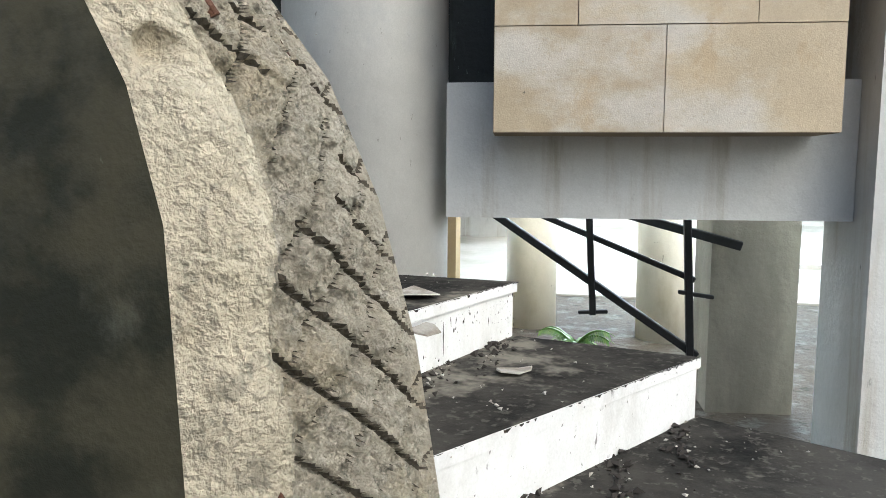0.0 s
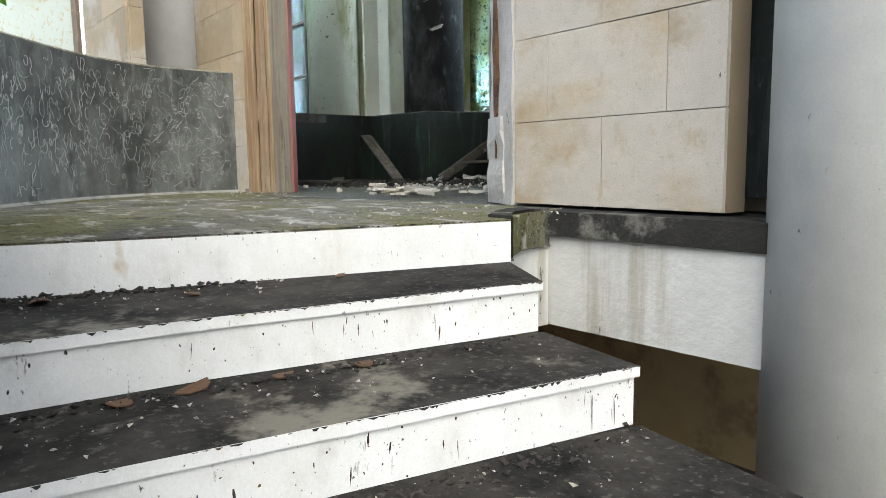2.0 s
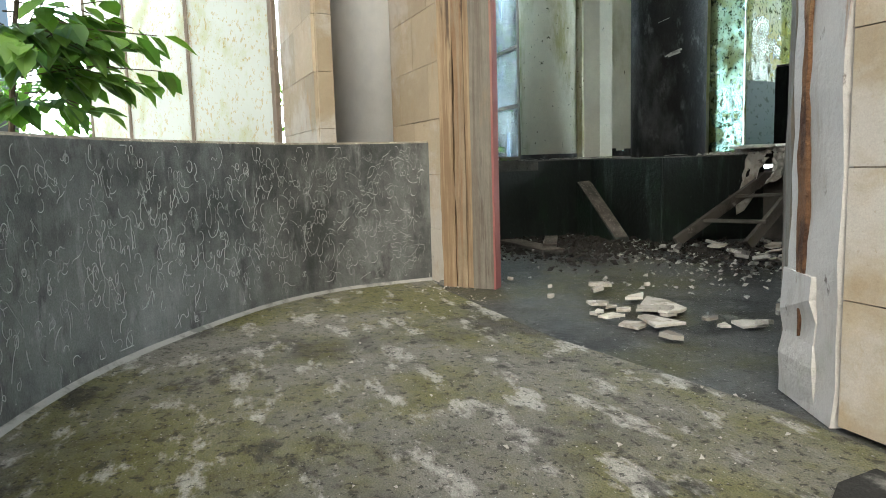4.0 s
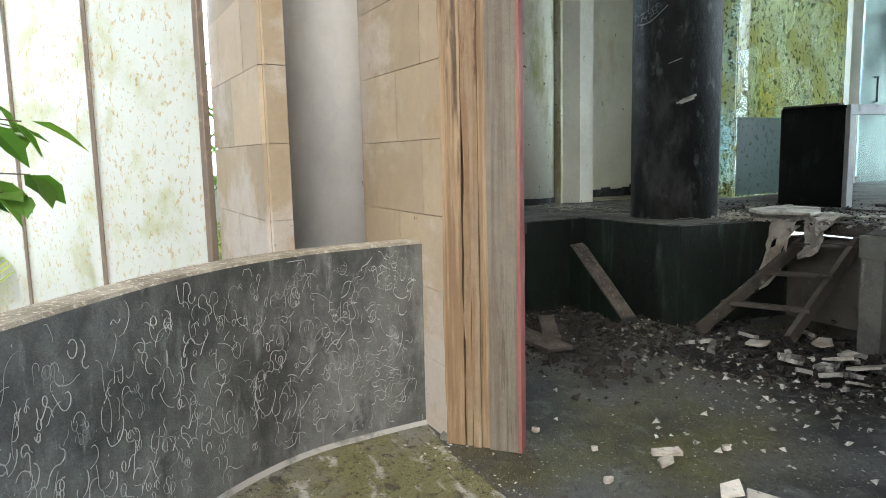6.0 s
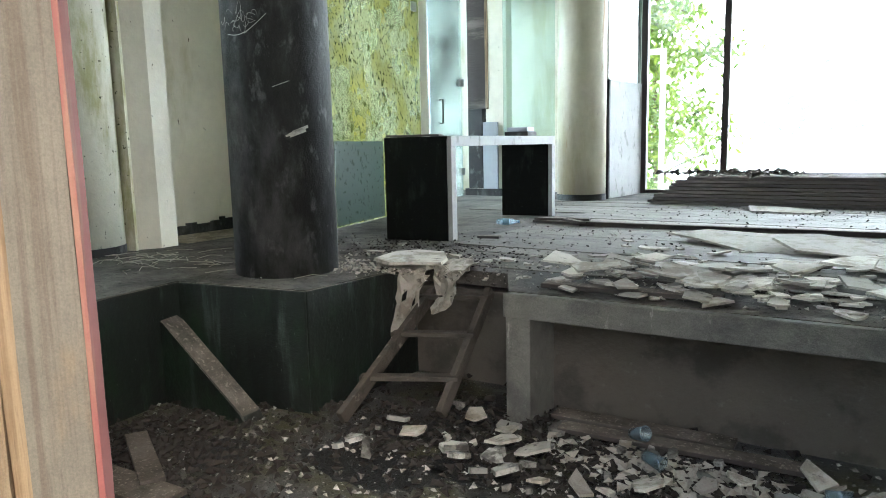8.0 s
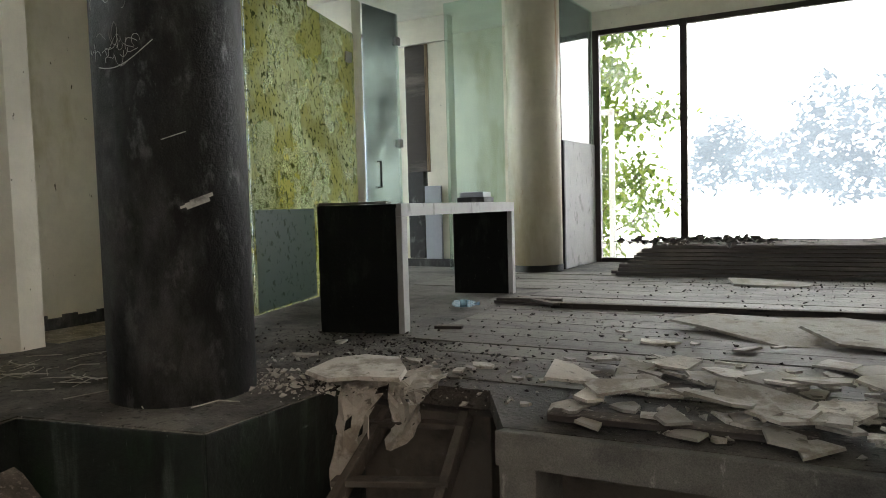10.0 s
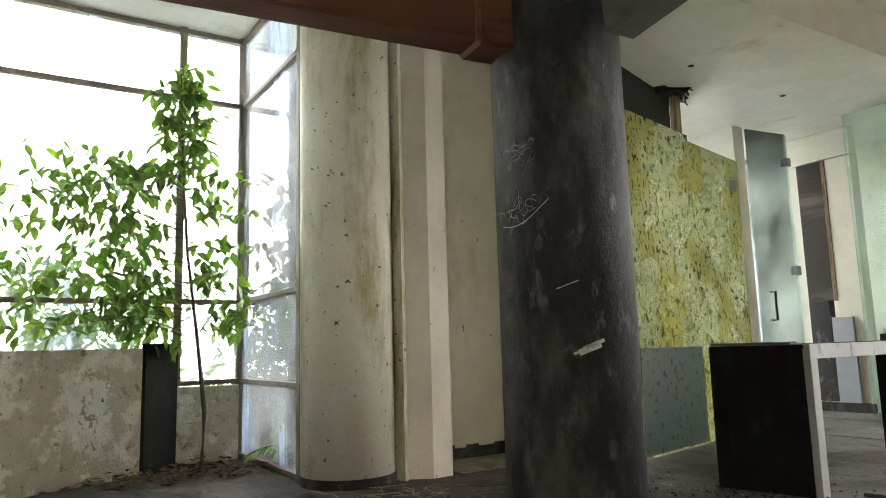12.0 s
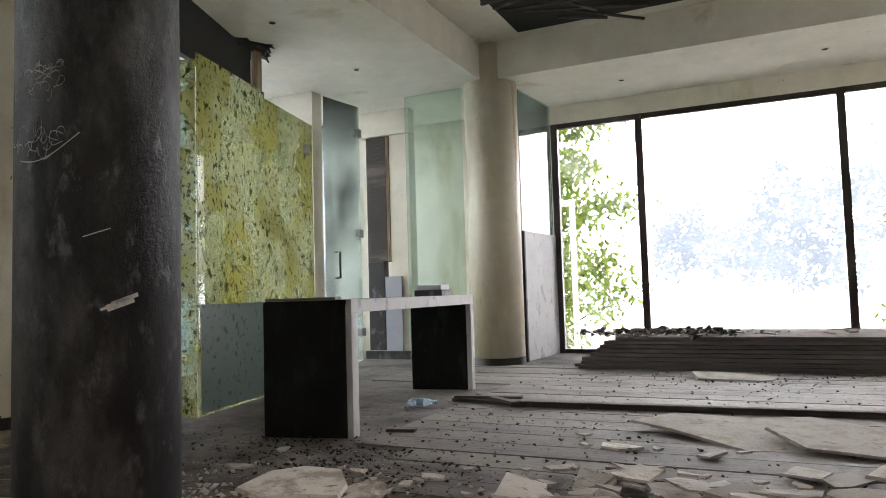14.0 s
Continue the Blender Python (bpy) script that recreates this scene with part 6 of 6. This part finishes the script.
crumbs("pale_heap", 1700, [(-3.6, 5.65, 0, 0.35, 0.16), (-3.1, 5.5, 0, 0.35, 0.2), (-4.3, 5.75, 0, 0.3, 0.12)], 0.006, 0.05, "debris", "heap of pale plaster crumbs by the slab wall")
crumbs("desk_crumbs", 500, [(-6.3, 7.2, H, 0.35, 0.25), (-7.3, 6.5, H, 0.4, 0.25), (-5.9, 9.0, H + 0.01, 0.5, 0.4)], 0.003, 0.016, "debris", "pale plaster crumbs round the desk")
crumbs("pile_chips", 260, [(-5.7, 12.6, H + 0.39, 0.35, 0.3), (-4.9, 12.7, H + 0.39, 0.4, 0.3)], 0.02, 0.08, "darkplank", "broken chips on the board pile")
crumbs("porch_grit", 220, [(-3.3, 2.6, 0, 1.0, 0.5), (-2.2, 2.7, 0, 0.3, 0.4), (-4.9, 3.0, 0, 0.25, 0.12)], 0.003, 0.012, "debris", "pale grit over the porch floor")

random.seed(37)
for x, y, rx, ry in ((-5.55, 5.05, 0.42, 0.2), (-5.1, 5.3, 0.3, 0.16), (-6.35, 4.75, 0.3, 0.18)):
    ring = []
    for i in range(40):
        a = i / 40 * math.tau
        r = 1 + 0.3 * noise.noise(Vector((3 * math.cos(a), 3 * math.sin(a), x))) + random.uniform(-0.12, 0.12)
        ring.append((x + rx * r * math.cos(a), y + ry * r * math.sin(a)))
    part("soot_patch", prism(BM(), ring, -0.003, 0.002), "soot", None, "black wet soot patch on the sunken floor", "stain", "soot patches")

# leaves and straw
bm = BM()
for k in range(420):
    p = Vector((random.gauss(-10.4, 0.3), random.gauss(4.7, 0.45), H + 0.012 + abs(random.gauss(0, 0.03))))
    leaf(bm, p, random.uniform(0.07, 0.14), 0.05, random.uniform(0, 6.3), random.uniform(-0.3, 0.3), random.uniform(-0.5, 0.5))
part("dry_leaves", bm, "dryleaf", None, "heap of dry brown leaves in the corner", "leaves", "", "stuff")
bm = BM()
for k in range(60):
    p = Vector((random.gauss(-8.2, 0.5), random.gauss(5.75, 0.2), H + 0.008))
    a = random.uniform(0, 6.3)
    tube(bm, [p, p + Vector((math.cos(a) * 0.1, math.sin(a) * 0.1, 0.01)), p + Vector((math.cos(a + 0.4) * 0.22, math.sin(a + 0.4) * 0.22, 0))], 0.003, 4)
part("straw", bm, "debris", None, "scattered dry straw on the raised floor", "straw", "", "stuff")

# block wall and dark panel in the glazed corner
part("low_block_wall", prism(BM(), [(-10.18, 3.42), (-10.58, 4.42), (-10.72, 4.36), (-10.32, 3.36)], H, 1.83, 0.012), "peeled", None, "low block wall with peeling plaster", "wall", "", "structure")
part("dark_panel", prism(BM(), [(-10.62, 4.45), (-10.86, 4.76), (-10.9, 4.73), (-10.66, 4.42)], H, 1.87, 0.004), "blackboard", None, "black board leaning by the low wall", "board")
part("sill_wall", box(BM(), -11.09, -11.0, 4.78, 5.35, H, 1.47, 0.004), "peeled", None, "low peeling panel under the window", "wall", "", "structure")

# ceiling details
random.seed(9)
for x, y in ((-8.63, 9.28), (-8.7, 11.0), (-5.85, 13.2), (-3.4, 13.2)):
    dl = empty("downlight", (x, y, CEIL - 0.01), "small recessed ceiling downlight ring", "lamp", "ceiling downlights")
    part("ring", rod(BM(), x, y, CEIL - 0.012, CEIL - 0.001, 0.05, 20), "ceiling", dl)
    # Flat black disc painted as the dark recess of the lamp.
    part("lamp_hole", rod(BM(), x, y, CEIL - 0.016, CEIL - 0.0125, 0.034, 16), "steel_and_void", dl)
slats = empty("broken_ceiling_slats", (-5.9, 11.2, 4.95), "broken dark ceiling laths hanging from the main ceiling", "debris")
for k in range(11):
    a = Vector((random.uniform(-7.0, -5.6), random.uniform(10.2, 11.9), CEIL_HIGH - 0.03))
    b = a + Vector((random.uniform(0.5, 1.5), random.uniform(-0.5, 0.5), random.uniform(-0.22, -0.02)))
    part("lath", bar(BM(), a, b, 0.05, 0.02, 0.003), "darkplank", slats)
# Black plate standing in for the darkness above the broken laths.
part("torn_hole", box(BM(), -6.9, -4.2, 10.2, 12.0, CEIL_HIGH - 0.012, CEIL_HIGH - 0.004), "steel_and_void", slats, "black plate painted as the dark of the torn-open ceiling")

# litter on the stairs
random.seed(14)


def litter(x, y, z, r, mat, label, name="litter_scrap", st=1.4, n=7):
    part(name, shard(BM(), Vector((x, y, z + 0.006)), r, 0.003, random.uniform(0, 6), random.uniform(-0.12, 0.12), random.uniform(-0.12, 0.12), n, st), mat, None, label, "litter", "stair litter")


for x, y, k, r in ((-0.72, 2.03, 3, 0.06), (-0.2, 2.12, 2, 0.065), (-0.08, 1.75, 2, 0.035), (-0.66, 1.9, 3, 0.03), (0.05, 2.05, 1, 0.04), (-0.3, 1.65, 2, 0.03)):
    litter(x, y, -RISE * (6 - k), r, "debris", "torn pale paper scrap on the stair tread")
for x, y, k, r in ((-0.88, 1.55, 3, 0.03), (-1.3, 2.0, 4, 0.04), (-0.9, 1.72, 3, 0.025), (-1.75, 2.15, 5, 0.03), (-1.72, 1.7, 5, 0.035), (-1.85, 1.35, 5, 0.05), (-1.35, 1.6, 4, 0.05), (-1.33, 1.8, 4, 0.04), (-1.34, 1.45, 4, 0.04)):
    litter(x, y, -RISE * (6 - k), r * 0.6, "dryleaf", "curled brown leaf against the riser", "dry_leaf", 1.6, 6)
spots = []
for k in range(0, 6):
    a, b = NOSE[k + 1][1], NOSE[k + 1][3]
    for f in (0.05, 0.3, 0.55, 0.8):
        x, y = lerp(a, b, f)
        spots.append((x + 0.05, y, -RISE * (6 - k), 0.02, 0.12))
        spots.append((x + 0.2, y, -RISE * (6 - k), 0.07, 0.12))
crumbs("stair_grit", 600, spots, 0.002, 0.009, "debris", "pale grit on the stair treads")
crumbs("stair_dirt", 1500, [s for s in spots if s[3] < 0.03], 0.003, 0.016, "dirt", "dark dirt gathered along the risers")

# White door frame outside the north window, filed under pergola.
gf = empty("garden_pergola", (-7.33, 16.0, GROUND), "white door frame standing outside in the garden", "pergola")
part("post", box(BM(), -7.38, -7.29, 15.96, 16.04, GROUND, 3.25, 0.006), "plaster", gf)
part("post", box(BM(), -9.6, -9.51, 15.96, 16.04, GROUND, 3.25, 0.006), "plaster", gf)
part("lintel", bar(BM(), (-9.6, 16.0, 3.3), (-7.29, 16.0, 3.3), 0.1, 0.1, 0.006), "plaster", gf)
